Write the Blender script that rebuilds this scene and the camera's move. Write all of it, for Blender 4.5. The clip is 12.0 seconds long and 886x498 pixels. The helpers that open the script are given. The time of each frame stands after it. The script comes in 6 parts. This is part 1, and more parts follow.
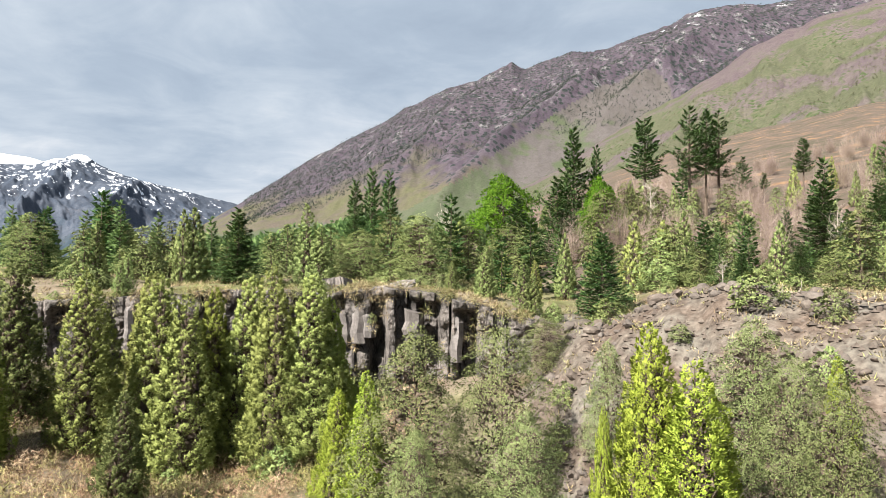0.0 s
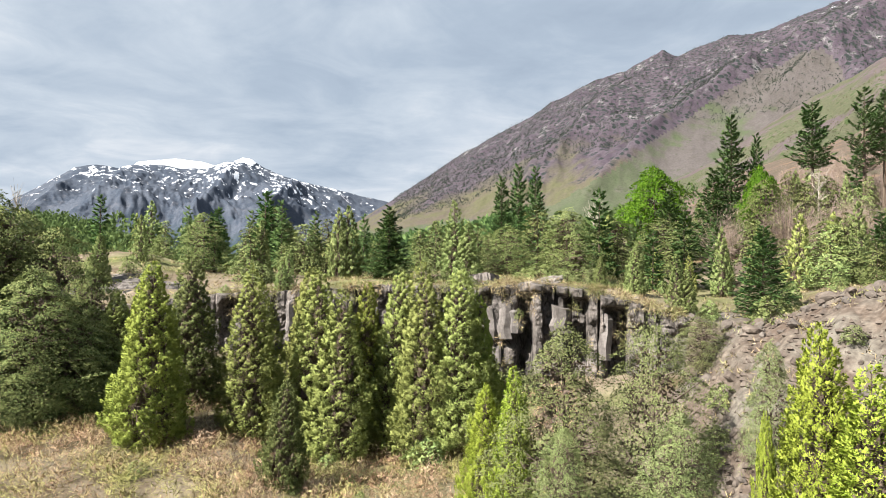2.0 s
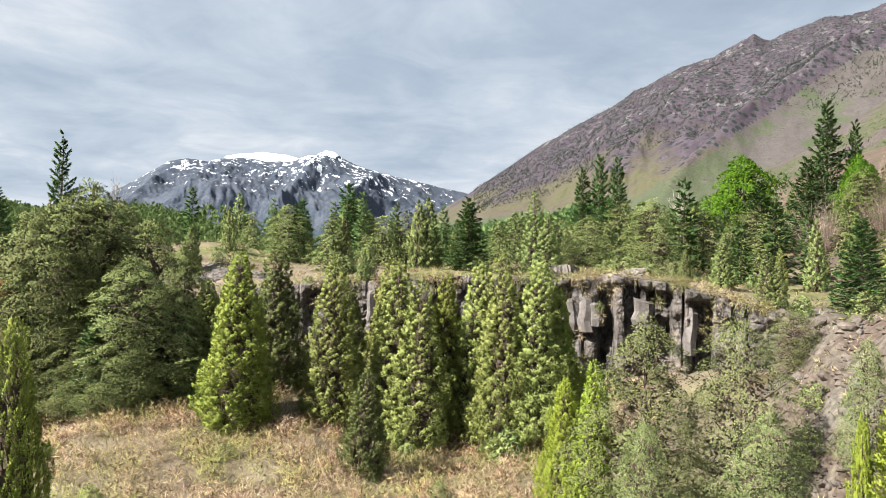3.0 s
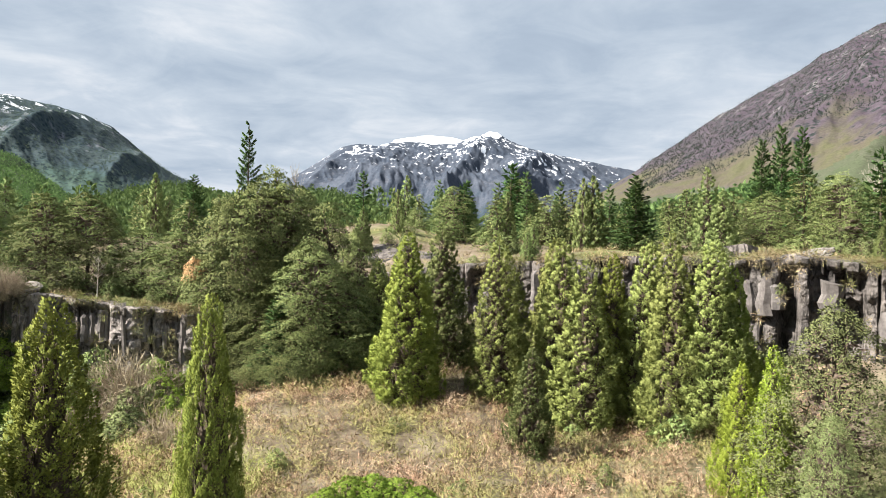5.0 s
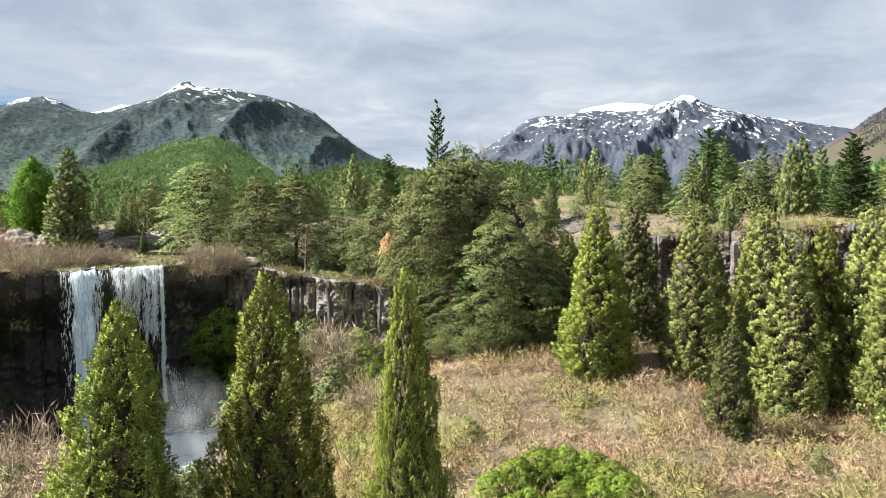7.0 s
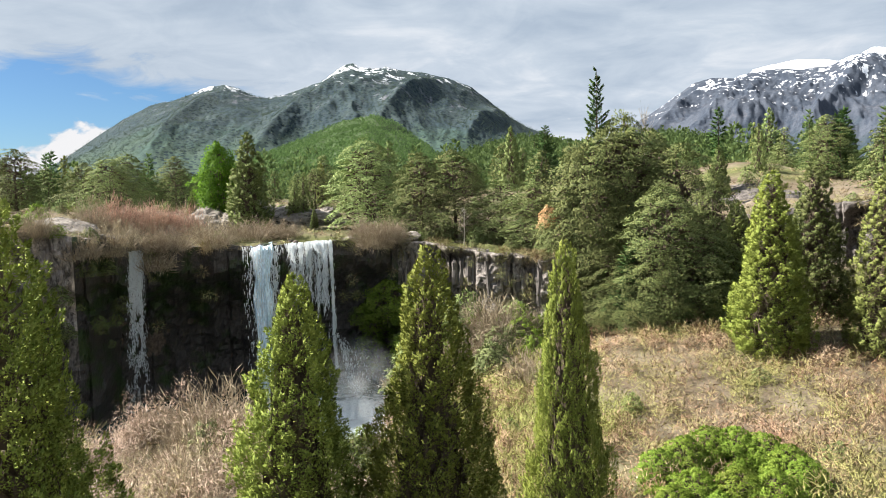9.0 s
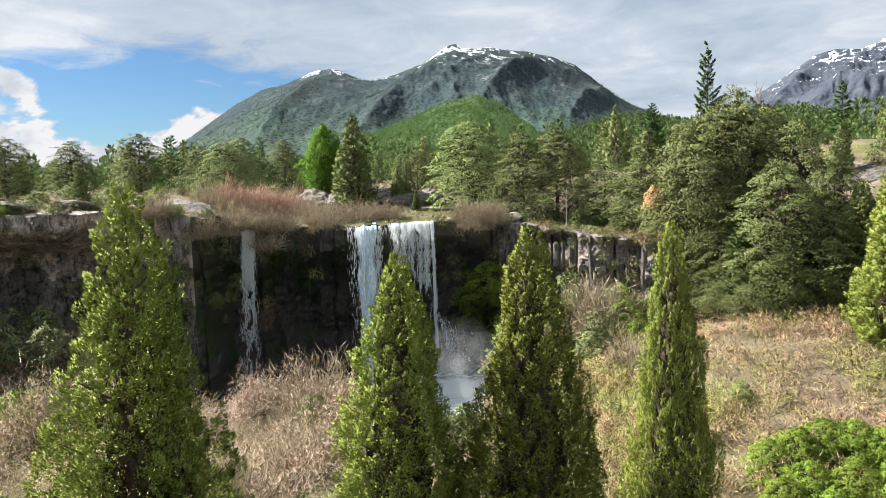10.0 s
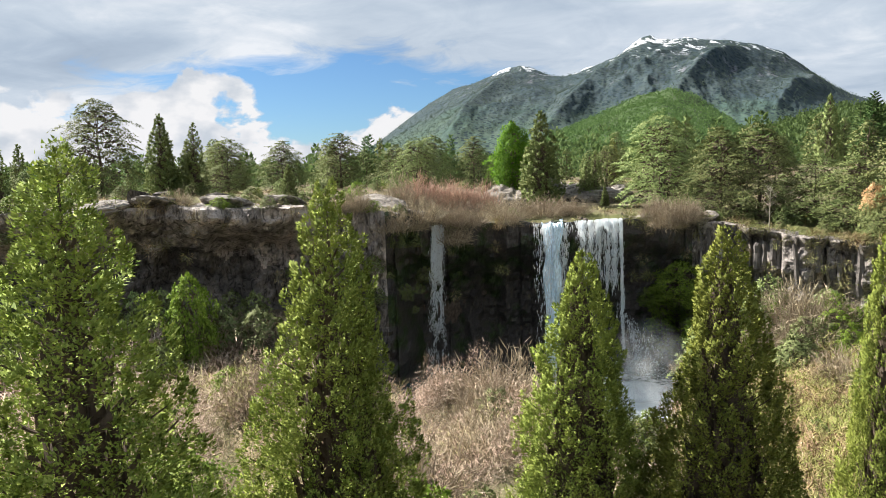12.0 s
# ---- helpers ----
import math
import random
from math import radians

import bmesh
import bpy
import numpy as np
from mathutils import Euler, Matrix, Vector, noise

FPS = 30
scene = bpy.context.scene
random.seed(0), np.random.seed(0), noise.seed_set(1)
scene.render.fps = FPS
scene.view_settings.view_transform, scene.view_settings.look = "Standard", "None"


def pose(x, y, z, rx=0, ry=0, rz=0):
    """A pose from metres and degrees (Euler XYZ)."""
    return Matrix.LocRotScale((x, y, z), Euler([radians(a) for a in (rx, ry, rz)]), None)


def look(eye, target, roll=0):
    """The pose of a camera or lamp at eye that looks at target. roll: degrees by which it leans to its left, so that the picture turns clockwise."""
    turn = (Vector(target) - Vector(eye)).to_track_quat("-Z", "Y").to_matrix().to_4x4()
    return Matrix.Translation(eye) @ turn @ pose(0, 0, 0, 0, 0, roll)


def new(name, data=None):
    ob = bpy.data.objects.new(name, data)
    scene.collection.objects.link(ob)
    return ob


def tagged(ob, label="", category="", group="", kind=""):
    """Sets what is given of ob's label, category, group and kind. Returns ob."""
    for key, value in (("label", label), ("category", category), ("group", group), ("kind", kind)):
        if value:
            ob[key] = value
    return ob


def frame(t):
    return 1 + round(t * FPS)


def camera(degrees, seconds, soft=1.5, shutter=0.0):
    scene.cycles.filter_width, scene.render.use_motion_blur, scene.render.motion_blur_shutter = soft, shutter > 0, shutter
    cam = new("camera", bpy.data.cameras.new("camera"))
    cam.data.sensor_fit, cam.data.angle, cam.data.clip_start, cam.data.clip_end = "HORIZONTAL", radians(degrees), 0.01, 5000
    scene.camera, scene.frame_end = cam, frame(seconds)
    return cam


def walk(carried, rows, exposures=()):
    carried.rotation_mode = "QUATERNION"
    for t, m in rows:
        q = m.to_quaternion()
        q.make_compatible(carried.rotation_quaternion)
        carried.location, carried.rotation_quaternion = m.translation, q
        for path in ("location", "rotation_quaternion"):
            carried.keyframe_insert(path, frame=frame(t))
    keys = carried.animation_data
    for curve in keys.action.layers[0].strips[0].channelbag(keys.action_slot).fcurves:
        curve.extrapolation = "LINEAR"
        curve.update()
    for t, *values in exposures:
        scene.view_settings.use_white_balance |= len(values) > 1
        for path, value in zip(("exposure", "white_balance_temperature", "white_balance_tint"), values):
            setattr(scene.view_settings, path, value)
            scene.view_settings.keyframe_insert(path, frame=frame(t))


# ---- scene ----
cam = camera(61.07, 12.0, soft=0.5)


def view(turn, tilt, lean):
    """The hovering camera, turned to its left and tilted up, in degrees."""
    return pose(0, 0, 20, 90 + tilt, 0, turn) @ pose(0, 0, 0, 0, 0, lean)


PATH = [
    (0.0, view(-36.51, 2.58, 0.77)),
    (0.5, view(-33.78, 2.30, 0.95)),
    (1.0, view(-30.63, 2.25, 0.89)),
    (1.5, view(-27.70, 2.18, 0.92)),
    (2.0, view(-25.36, 2.09, 0.96)),
    (2.5, view(-22.87, 1.78, 1.06)),
    (3.0, view(-19.33, 1.32, 1.37)),
    (5.0, view(-6.91, -0.47, 1.15)),
    (5.5, view(-3.20, -0.81, 0.69)),
    (6.0, view(0.08, -1.13, 0.77)),
    (6.5, view(4.27, -1.82, 0.20)),
    (7.0, view(7.33, -2.66, -0.16)),
    (9.0, view(19.41, -4.54, -1.48)),
    (9.5, view(23.05, -5.15, -1.87)),
    (10.0, view(27.17, -5.78, -1.78)),
    (10.5, view(30.85, -5.87, -2.01)),
    (11.0, view(35.00, -5.76, -2.28)),
    (11.5, view(38.35, -5.91, -1.83)),
    (12.0, view(41.35, -5.60, -1.84)),
]
EXPOSURE = 1.72
walk(cam, PATH, [(0, EXPOSURE), (12, EXPOSURE)])

# ---- daylight: high broken cloud, sun from behind the left shoulder ----
SUN_TURN, SUN_HIGH = 101, 40          # degrees left of north, degrees up


def link(tree, a, b):
    tree.links.new(a, b)


def daylight():
    w = bpy.data.worlds.new("sky")
    scene.world = w
    w.use_nodes = True
    nt = w.node_tree
    nt.nodes.clear()
    N = nt.nodes.new
    out, bg = N("ShaderNodeOutputWorld"), N("ShaderNodeBackground")
    sky = N("ShaderNodeTexSky")
    sky.sky_type, sky.sun_disc = "NISHITA", False
    sky.sun_elevation, sky.sun_rotation = radians(SUN_HIGH), radians(-SUN_TURN)
    sky.air_density, sky.dust_density, sky.altitude = 1.0, 0.6, 900
    co = N("ShaderNodeTexCoord")
    sep = N("ShaderNodeSeparateXYZ")
    link(nt, co.outputs["Generated"], sep.inputs[0])

    def math_node(op, a, b=None, clamp=False):
        n = N("ShaderNodeMath")
        n.operation, n.use_clamp = op, clamp
        for i, v in enumerate((a, b)):
            if v is None:
                continue
            if isinstance(v, (int, float)):
                n.inputs[i].default_value = v
            else:
                link(nt, v, n.inputs[i])
        return n.outputs[0]

    def ramp(fac, stops):
        n = N("ShaderNodeValToRGB")
        link(nt, fac, n.inputs[0])
        el = n.color_ramp.elements
        while len(el) < len(stops):
            el.new(0.5)
        for e, (p, c) in zip(el, stops):
            e.position, e.color = p, (*c, 1) if len(c) == 3 else c
        return n.outputs[0]

    def noise_at(vec, scale, detail, rough, distort=0.0):
        n = N("ShaderNodeTexNoise")
        link(nt, vec, n.inputs["Vector"])
        n.inputs["Scale"].default_value, n.inputs["Detail"].default_value = scale, detail
        n.inputs["Roughness"].default_value, n.inputs["Distortion"].default_value = rough, distort
        return n.outputs[0]

    # a flat cloud deck seen from below
    up = math_node("ADD", math_node("MAXIMUM", sep.outputs[2], 0.0), 0.16)
    flat = N("ShaderNodeCombineXYZ")
    link(nt, math_node("DIVIDE", sep.outputs[0], up), flat.inputs[0])
    link(nt, math_node("DIVIDE", sep.outputs[1], up), flat.inputs[1])
    deck = noise_at(flat.outputs[0], 0.9, 7, 0.55, 0.4)
    fine = noise_at(flat.outputs[0], 2.6, 6, 0.6, 0.8)
    body = math_node("ADD", math_node("MULTIPLY", deck, 0.7), math_node("MULTIPLY", fine, 0.3))
    shade = ramp(body, [(0.30, (0.41, 0.50, 0.63)), (0.42, (0.51, 0.61, 0.74)), (0.53, (0.67, 0.76, 0.87)), (0.64, (0.94, 0.98, 1.04))])
    # the deck opens low in the north-west
    tall = N("ShaderNodeVectorMath")
    tall.operation = "MULTIPLY"
    link(nt, co.outputs["Generated"], tall.inputs[0])
    tall.inputs[1].default_value = (1, 1, 3.4)
    apart = N("ShaderNodeVectorMath")
    apart.operation = "DISTANCE"
    link(nt, tall.outputs[0], apart.inputs[0])
    a, h = radians(49), radians(4.4)
    apart.inputs[1].default_value = (-math.sin(a) * math.cos(h), math.cos(a) * math.cos(h), 3.4 * math.sin(h))
    gap = ramp(math_node("ADD", apart.outputs["Value"], math_node("MULTIPLY", math_node("SUBTRACT", fine, 0.5), 0.4)), [(0.22, (0, 0, 0)), (0.33, (1, 1, 1))])
    # heaped clouds on the skyline there
    heap = N("ShaderNodeCombineXYZ")
    link(nt, sep.outputs[0], heap.inputs[0])
    link(nt, sep.outputs[1], heap.inputs[1])
    link(nt, math_node("MULTIPLY", sep.outputs[2], 1.7), heap.inputs[2])
    puff = noise_at(heap.outputs[0], 9.0, 6, 0.5, 0.2)
    west = math_node("MULTIPLY", math_node("ADD", sep.outputs[0], 0.72), 0.28)
    puffs = ramp(math_node("SUBTRACT", math_node("SUBTRACT", puff, math_node("MULTIPLY", sep.outputs[2], 3.2)), west), [(0.22, (0, 0, 0)), (0.26, (1, 1, 1))])
    heap_shade = ramp(noise_at(heap.outputs[0], 16.0, 5, 0.5), [(0.36, (0.66, 0.72, 0.80)), (0.56, (1.0, 1.0, 1.02))])
    cover = math_node("MAXIMUM", gap, puffs, True)

    def mix(fac, a, b):
        n = N("ShaderNodeMix")
        n.data_type = "RGBA"
        link(nt, fac, n.inputs["Factor"])
        link(nt, a, n.inputs["A"])
        link(nt, b, n.inputs["B"])
        return n.outputs["Result"]

    def gain(c, k):
        n = N("ShaderNodeVectorMath")
        n.operation = "SCALE"
        link(nt, c, n.inputs[0])
        n.inputs["Scale"].default_value = k
        return n.outputs[0]

    clouds = mix(puffs, shade, heap_shade)
    deep = N("ShaderNodeVectorMath")
    deep.operation = "MULTIPLY"
    link(nt, sky.outputs[0], deep.inputs[0])
    deep.inputs[1].default_value = (0.40, 0.57, 0.76)
    both = mix(cover, deep.outputs[0], gain(clouds, 6.2))
    link(nt, both, bg.inputs[0])
    bg.inputs[1].default_value = 0.0445
    link(nt, bg.outputs[0], out.inputs[0])
    sun = bpy.data.lights.new("sun", "SUN")
    sun.energy, sun.angle, sun.color = 5.0, radians(0.6), (1.0, 0.94, 0.86)
    ob = new("sun", sun)
    a, h = radians(SUN_TURN), radians(SUN_HIGH)
    ob.matrix_world = look((-100 * math.sin(a) * math.cos(h), 100 * math.cos(a) * math.cos(h), 100 * math.sin(h)), (0, 0, 0))


daylight()

# ---- materials ----
class Mat:
    """A small builder of node materials."""

    def __init__(self, name, rough=0.9, spec=0.2):
        self.m = bpy.data.materials.new(name)
        self.m.use_nodes = True
        self.nt = self.m.node_tree
        self.b = self.nt.nodes["Principled BSDF"]
        self.b.inputs["Roughness"].default_value = rough
        self.b.inputs["Specular IOR Level"].default_value = spec
        self.where = self.nt.nodes.new("ShaderNodeNewGeometry").outputs["Position"]

    def node(self, kind):
        return self.nt.nodes.new(kind)

    def link(self, a, b):
        self.nt.links.new(a, b)

    def noise(self, scale, detail=6, rough=0.6, stretch=(1, 1, 1), distort=0.0):
        mp, n = self.node("ShaderNodeMapping"), self.node("ShaderNodeTexNoise")
        mp.inputs["Scale"].default_value = stretch
        self.link(self.where, mp.inputs[0])
        self.link(mp.outputs[0], n.inputs["Vector"])
        n.inputs["Scale"].default_value, n.inputs["Detail"].default_value = scale, detail
        n.inputs["Roughness"].default_value, n.inputs["Distortion"].default_value = rough, distort
        return n.outputs[0]

    def cells(self, scale, feature="F1", stretch=(1, 1, 1)):
        mp, n = self.node("ShaderNodeMapping"), self.node("ShaderNodeTexVoronoi")
        mp.inputs["Scale"].default_value = stretch
        self.link(self.where, mp.inputs[0])
        self.link(mp.outputs[0], n.inputs["Vector"])
        n.feature = feature
        n.inputs["Scale"].default_value = scale
        return n.outputs["Distance"]

    def ramp(self, fac, *stops):
        n = self.node("ShaderNodeValToRGB")
        self.link(fac, n.inputs[0])
        el = n.color_ramp.elements
        while len(el) < len(stops):
            el.new(0.5)
        for e, (p, c) in zip(el, stops):
            e.position, e.color = p, (*c, 1) if isinstance(c, tuple) else (c, c, c, 1)
        return n.outputs[0]

    def mix(self, fac, a, b, blend="MIX"):
        n = self.node("ShaderNodeMix")
        n.data_type, n.blend_type = "RGBA", blend
        for v, s in ((fac, "Factor"), (a, "A"), (b, "B")):
            if isinstance(v, tuple):
                n.inputs[s].default_value = (*v, 1)
            elif isinstance(v, (int, float)):
                n.inputs[s].default_value = v
            else:
                self.link(v, n.inputs[s])
        return n.outputs["Result"]

    def calc(self, op, a, b=0.0, clamp=False):
        n = self.node("ShaderNodeMath")
        n.operation, n.use_clamp = op, clamp
        for i, v in enumerate((a, b)):
            if isinstance(v, (int, float)):
                n.inputs[i].default_value = v
            else:
                self.link(v, n.inputs[i])
        return n.outputs[0]

    def axis(self, i):
        n = self.node("ShaderNodeSeparateXYZ")
        self.link(self.where, n.inputs[0])
        return n.outputs[i]

    def facing_up(self):
        g, n = self.node("ShaderNodeNewGeometry"), self.node("ShaderNodeSeparateXYZ")
        self.link(g.outputs["True Normal"], n.inputs[0])
        return n.outputs[2]

    def island(self):
        return self.node("ShaderNodeNewGeometry").outputs["Random Per Island"]

    def each(self):
        return self.node("ShaderNodeObjectInfo").outputs["Random"]

    def colour(self, c):
        self.link(c, self.b.inputs["Base Color"])
        return self

    def bump(self, height, strength, distance):
        n = self.node("ShaderNodeBump")
        n.inputs["Strength"].default_value, n.inputs["Distance"].default_value = strength, distance
        self.link(height, n.inputs["Height"])
        self.link(n.outputs[0], self.b.inputs["Normal"])
        return self


def leaf_material(name, dark, light, tip, patch=None, glow=0.34):
    """Foliage: every leaf its own tone, every plant its own cast, some light passing through."""
    k = Mat(name, 0.7, 0.1)
    c = k.ramp(k.island(), (0.0, dark), (0.55, light), (1.0, tip))
    drift = k.noise(0.55, 3)
    c = k.mix(k.ramp(drift, (0.35, 0.0), (0.7, 0.55)), c, patch or light)
    hue = k.node("ShaderNodeHueSaturation")
    k.link(c, hue.inputs["Color"])
    k.link(k.calc("ADD", k.calc("MULTIPLY", k.each(), 0.022), 0.492), hue.inputs["Hue"])
    k.link(k.calc("ADD", k.calc("MULTIPLY", k.each(), 0.4), 0.85), hue.inputs["Value"])
    k.colour(hue.outputs[0])
    tr, mx, out = k.node("ShaderNodeBsdfTranslucent"), k.node("ShaderNodeMixShader"), k.nt.nodes["Material Output"]
    k.link(hue.outputs[0], tr.inputs[0])
    mx.inputs[0].default_value = glow
    k.link(k.b.outputs[0], mx.inputs[1])
    k.link(tr.outputs[0], mx.inputs[2])
    k.link(mx.outputs[0], out.inputs[0])
    return k.m


CYPRESS = leaf_material("cypress_leaf", (0.101, 0.135, 0.030), (0.185, 0.229, 0.045), (0.264, 0.291, 0.071), (0.225, 0.248, 0.054), 0.1)
NEARCYP = leaf_material("near_cypress_leaf", (0.111, 0.166, 0.034), (0.209, 0.276, 0.057), (0.307, 0.357, 0.088), (0.261, 0.302, 0.068), 0.12)
OLIVECYP = leaf_material("olive_cypress_leaf", (0.111, 0.137, 0.041), (0.193, 0.220, 0.063), (0.269, 0.295, 0.100), (0.228, 0.245, 0.079), 0.1)
LIME = leaf_material("lime_cypress_leaf", (0.150, 0.205, 0.026), (0.225, 0.285, 0.038), (0.305, 0.350, 0.062), (0.260, 0.310, 0.048), 0.15)
BEECH = leaf_material("beech_leaf", (0.070, 0.103, 0.037), (0.154, 0.201, 0.068), (0.254, 0.295, 0.122), (0.196, 0.218, 0.079), 0.10)
OLIVE = leaf_material("olive_leaf", (0.066, 0.084, 0.030), (0.133, 0.157, 0.062), (0.216, 0.240, 0.110), (0.155, 0.173, 0.068), 0.10)
FIR = leaf_material("fir_needle", (0.022, 0.048, 0.017), (0.050, 0.090, 0.027), (0.090, 0.138, 0.038), None, 0.15)
BRIGHT = leaf_material("bright_leaf", (0.044, 0.094, 0.008), (0.087, 0.175, 0.012), (0.156, 0.250, 0.031), None, 0.45)
GREENBUSH = leaf_material("green_bush_leaf", (0.059, 0.100, 0.014), (0.147, 0.216, 0.028), (0.257, 0.322, 0.061), None, 0.25)
RUST = leaf_material("rust_leaf", (0.255, 0.145, 0.076), (0.425, 0.255, 0.145), (0.544, 0.357, 0.221))
DARKLEAF = leaf_material("dark_beech_leaf", (0.039, 0.059, 0.022), (0.102, 0.129, 0.043), (0.201, 0.212, 0.085), (0.139, 0.144, 0.051), 0.10)
REDTWIG = leaf_material("red_twig", (0.23, 0.13, 0.10), (0.40, 0.25, 0.20), (0.56, 0.40, 0.33), None, 0.1)
GREYTWIG = leaf_material("grey_twig", (0.152, 0.120, 0.086), (0.285, 0.230, 0.164), (0.437, 0.369, 0.276), None, 0.1)
FOREST = leaf_material("distant_leaf", (0.045, 0.081, 0.030), (0.095, 0.149, 0.049), (0.177, 0.248, 0.082), (0.076, 0.112, 0.049))


def bark_material(name, a, b):
    k = Mat(name, 0.95, 0.1)
    n = k.noise(6, 6, 0.65, (1, 1, 0.25))
    k.colour(k.ramp(n, (0.3, a), (0.7, b))).bump(n, 0.6, 0.03)
    return k.m


BARK = bark_material("bark", (0.045, 0.033, 0.025), (0.14, 0.11, 0.085))
DEADWOOD = bark_material("dead_wood", (0.22, 0.19, 0.16), (0.46, 0.42, 0.36))


def ground_material():
    k = Mat("earth", 0.95, 0.1)
    big, mid, fine = k.noise(0.045, 4), k.noise(0.35, 6), k.noise(3.0, 8, 0.7)
    dry = k.ramp(mid, (0.3, (0.12, 0.09, 0.055)), (0.55, (0.21, 0.172, 0.125)), (0.75, (0.30, 0.26, 0.195)))
    green = k.ramp(mid, (0.3, (0.06, 0.08, 0.025)), (0.7, (0.16, 0.18, 0.05)))
    soil = k.mix(k.ramp(big, (0.45, 0.0), (0.6, 0.8)), dry, green)
    rocky = k.ramp(fine, (0.3, (0.08, 0.062, 0.05)), (0.7, (0.21, 0.17, 0.14)))
    steep = k.ramp(k.facing_up(), (0.72, 1.0), (0.9, 0.0))
    c = k.mix(steep, soil, rocky)
    grain = k.ramp(fine, (0.3, 0.6), (0.7, 1.0))
    k.colour(k.mix(1.0, c, grain, "MULTIPLY")).bump(fine, 0.8, 0.15)
    return k.m


def scree_material():
    k = Mat("scoria", 0.95, 0.1)
    big, fine = k.noise(0.25, 5), k.noise(2.125, 6.800, 0.595)
    a = k.ramp(fine, (0.28, (0.043, 0.031, 0.025)), (0.5, (0.093, 0.071, 0.056)), (0.72, (0.170, 0.134, 0.109)))
    b = k.ramp(fine, (0.3, (0.064, 0.056, 0.048)), (0.7, (0.178, 0.162, 0.136)))
    k.colour(k.mix(k.ramp(big, (0.4, 0.0), (0.62, 1.0)), a, b)).bump(fine, 0.9, 0.2)
    return k.m


def basalt_material(name="basalt", tone=1.15):
    k = Mat(name, 0.85, 0.25)
    big, fine = k.noise(0.5, 6, 0.65, (1, 1, 0.45)), k.noise(5, 8, 0.7)
    a = k.ramp(big, (0.30, (0.055 * tone, 0.05 * tone, 0.048 * tone)), (0.48, (0.15 * tone, 0.135 * tone, 0.125 * tone)),
               (0.62, (0.26 * tone, 0.23 * tone, 0.21 * tone)), (0.78, (0.34 * tone, 0.28 * tone, 0.23 * tone)))
    crack = k.ramp(k.noise(1.3, 6, 0.7, (1.6, 1.6, 0.5), 0.8), (0.40, 0.35), (0.5, 1.0))
    a = k.mix(1.0, a, crack, "MULTIPLY")
    k.colour(k.mix(1.0, a, k.ramp(fine, (0.3, 0.5), (0.65, 1.0)), "MULTIPLY")).bump(k.calc("ADD", fine, crack), 0.9, 0.16)
    return k.m


def wet_shaded_rock_material():
    """Streaming wet basalt with cushions of moss, darkened as well for the overhang's shade."""
    k = Mat("wet_mossy_basalt", 0.5, 0.4)
    big, fine = k.noise(0.45, 6, 0.65), k.noise(5, 7, 0.7)
    rock = k.ramp(fine, (0.3, (0.024, 0.022, 0.021)), (0.7, (0.088, 0.076, 0.068)))
    moss = k.ramp(fine, (0.3, (0.010, 0.022, 0.006)), (0.7, (0.045, 0.075, 0.016)))
    k.colour(k.mix(k.ramp(big, (0.5, 0.0), (0.6, 1.0)), rock, moss)).bump(fine, 0.8, 0.15)
    return k.m


def red_earth_material():
    k = Mat("red_earth", 0.95, 0.1)
    mid, fine = k.noise(0.12, 5), k.noise(1.5, 7, 0.7)
    c = k.ramp(mid, (0.35, (0.075, 0.068, 0.045)), (0.55, (0.12, 0.092, 0.075)), (0.70, (0.25, 0.15, 0.08)))
    k.colour(k.mix(1.0, c, k.ramp(fine, (0.3, 0.6), (0.7, 1.0)), "MULTIPLY")).bump(fine, 0.7, 0.2)
    return k.m


# the same basalt in raised tones, light on the faces put into colour
LITBASALT, BRIGHTBASALT = basalt_material("grey_fluted_basalt", 2.0), basalt_material("weathered_basalt", 2.7)
LAVA = basalt_material("lava", 0.95)
GROUND, SCREE, BASALT, WETSHADEDROCK, REDEARTH = ground_material(), scree_material(), basalt_material(), wet_shaded_rock_material(), red_earth_material()


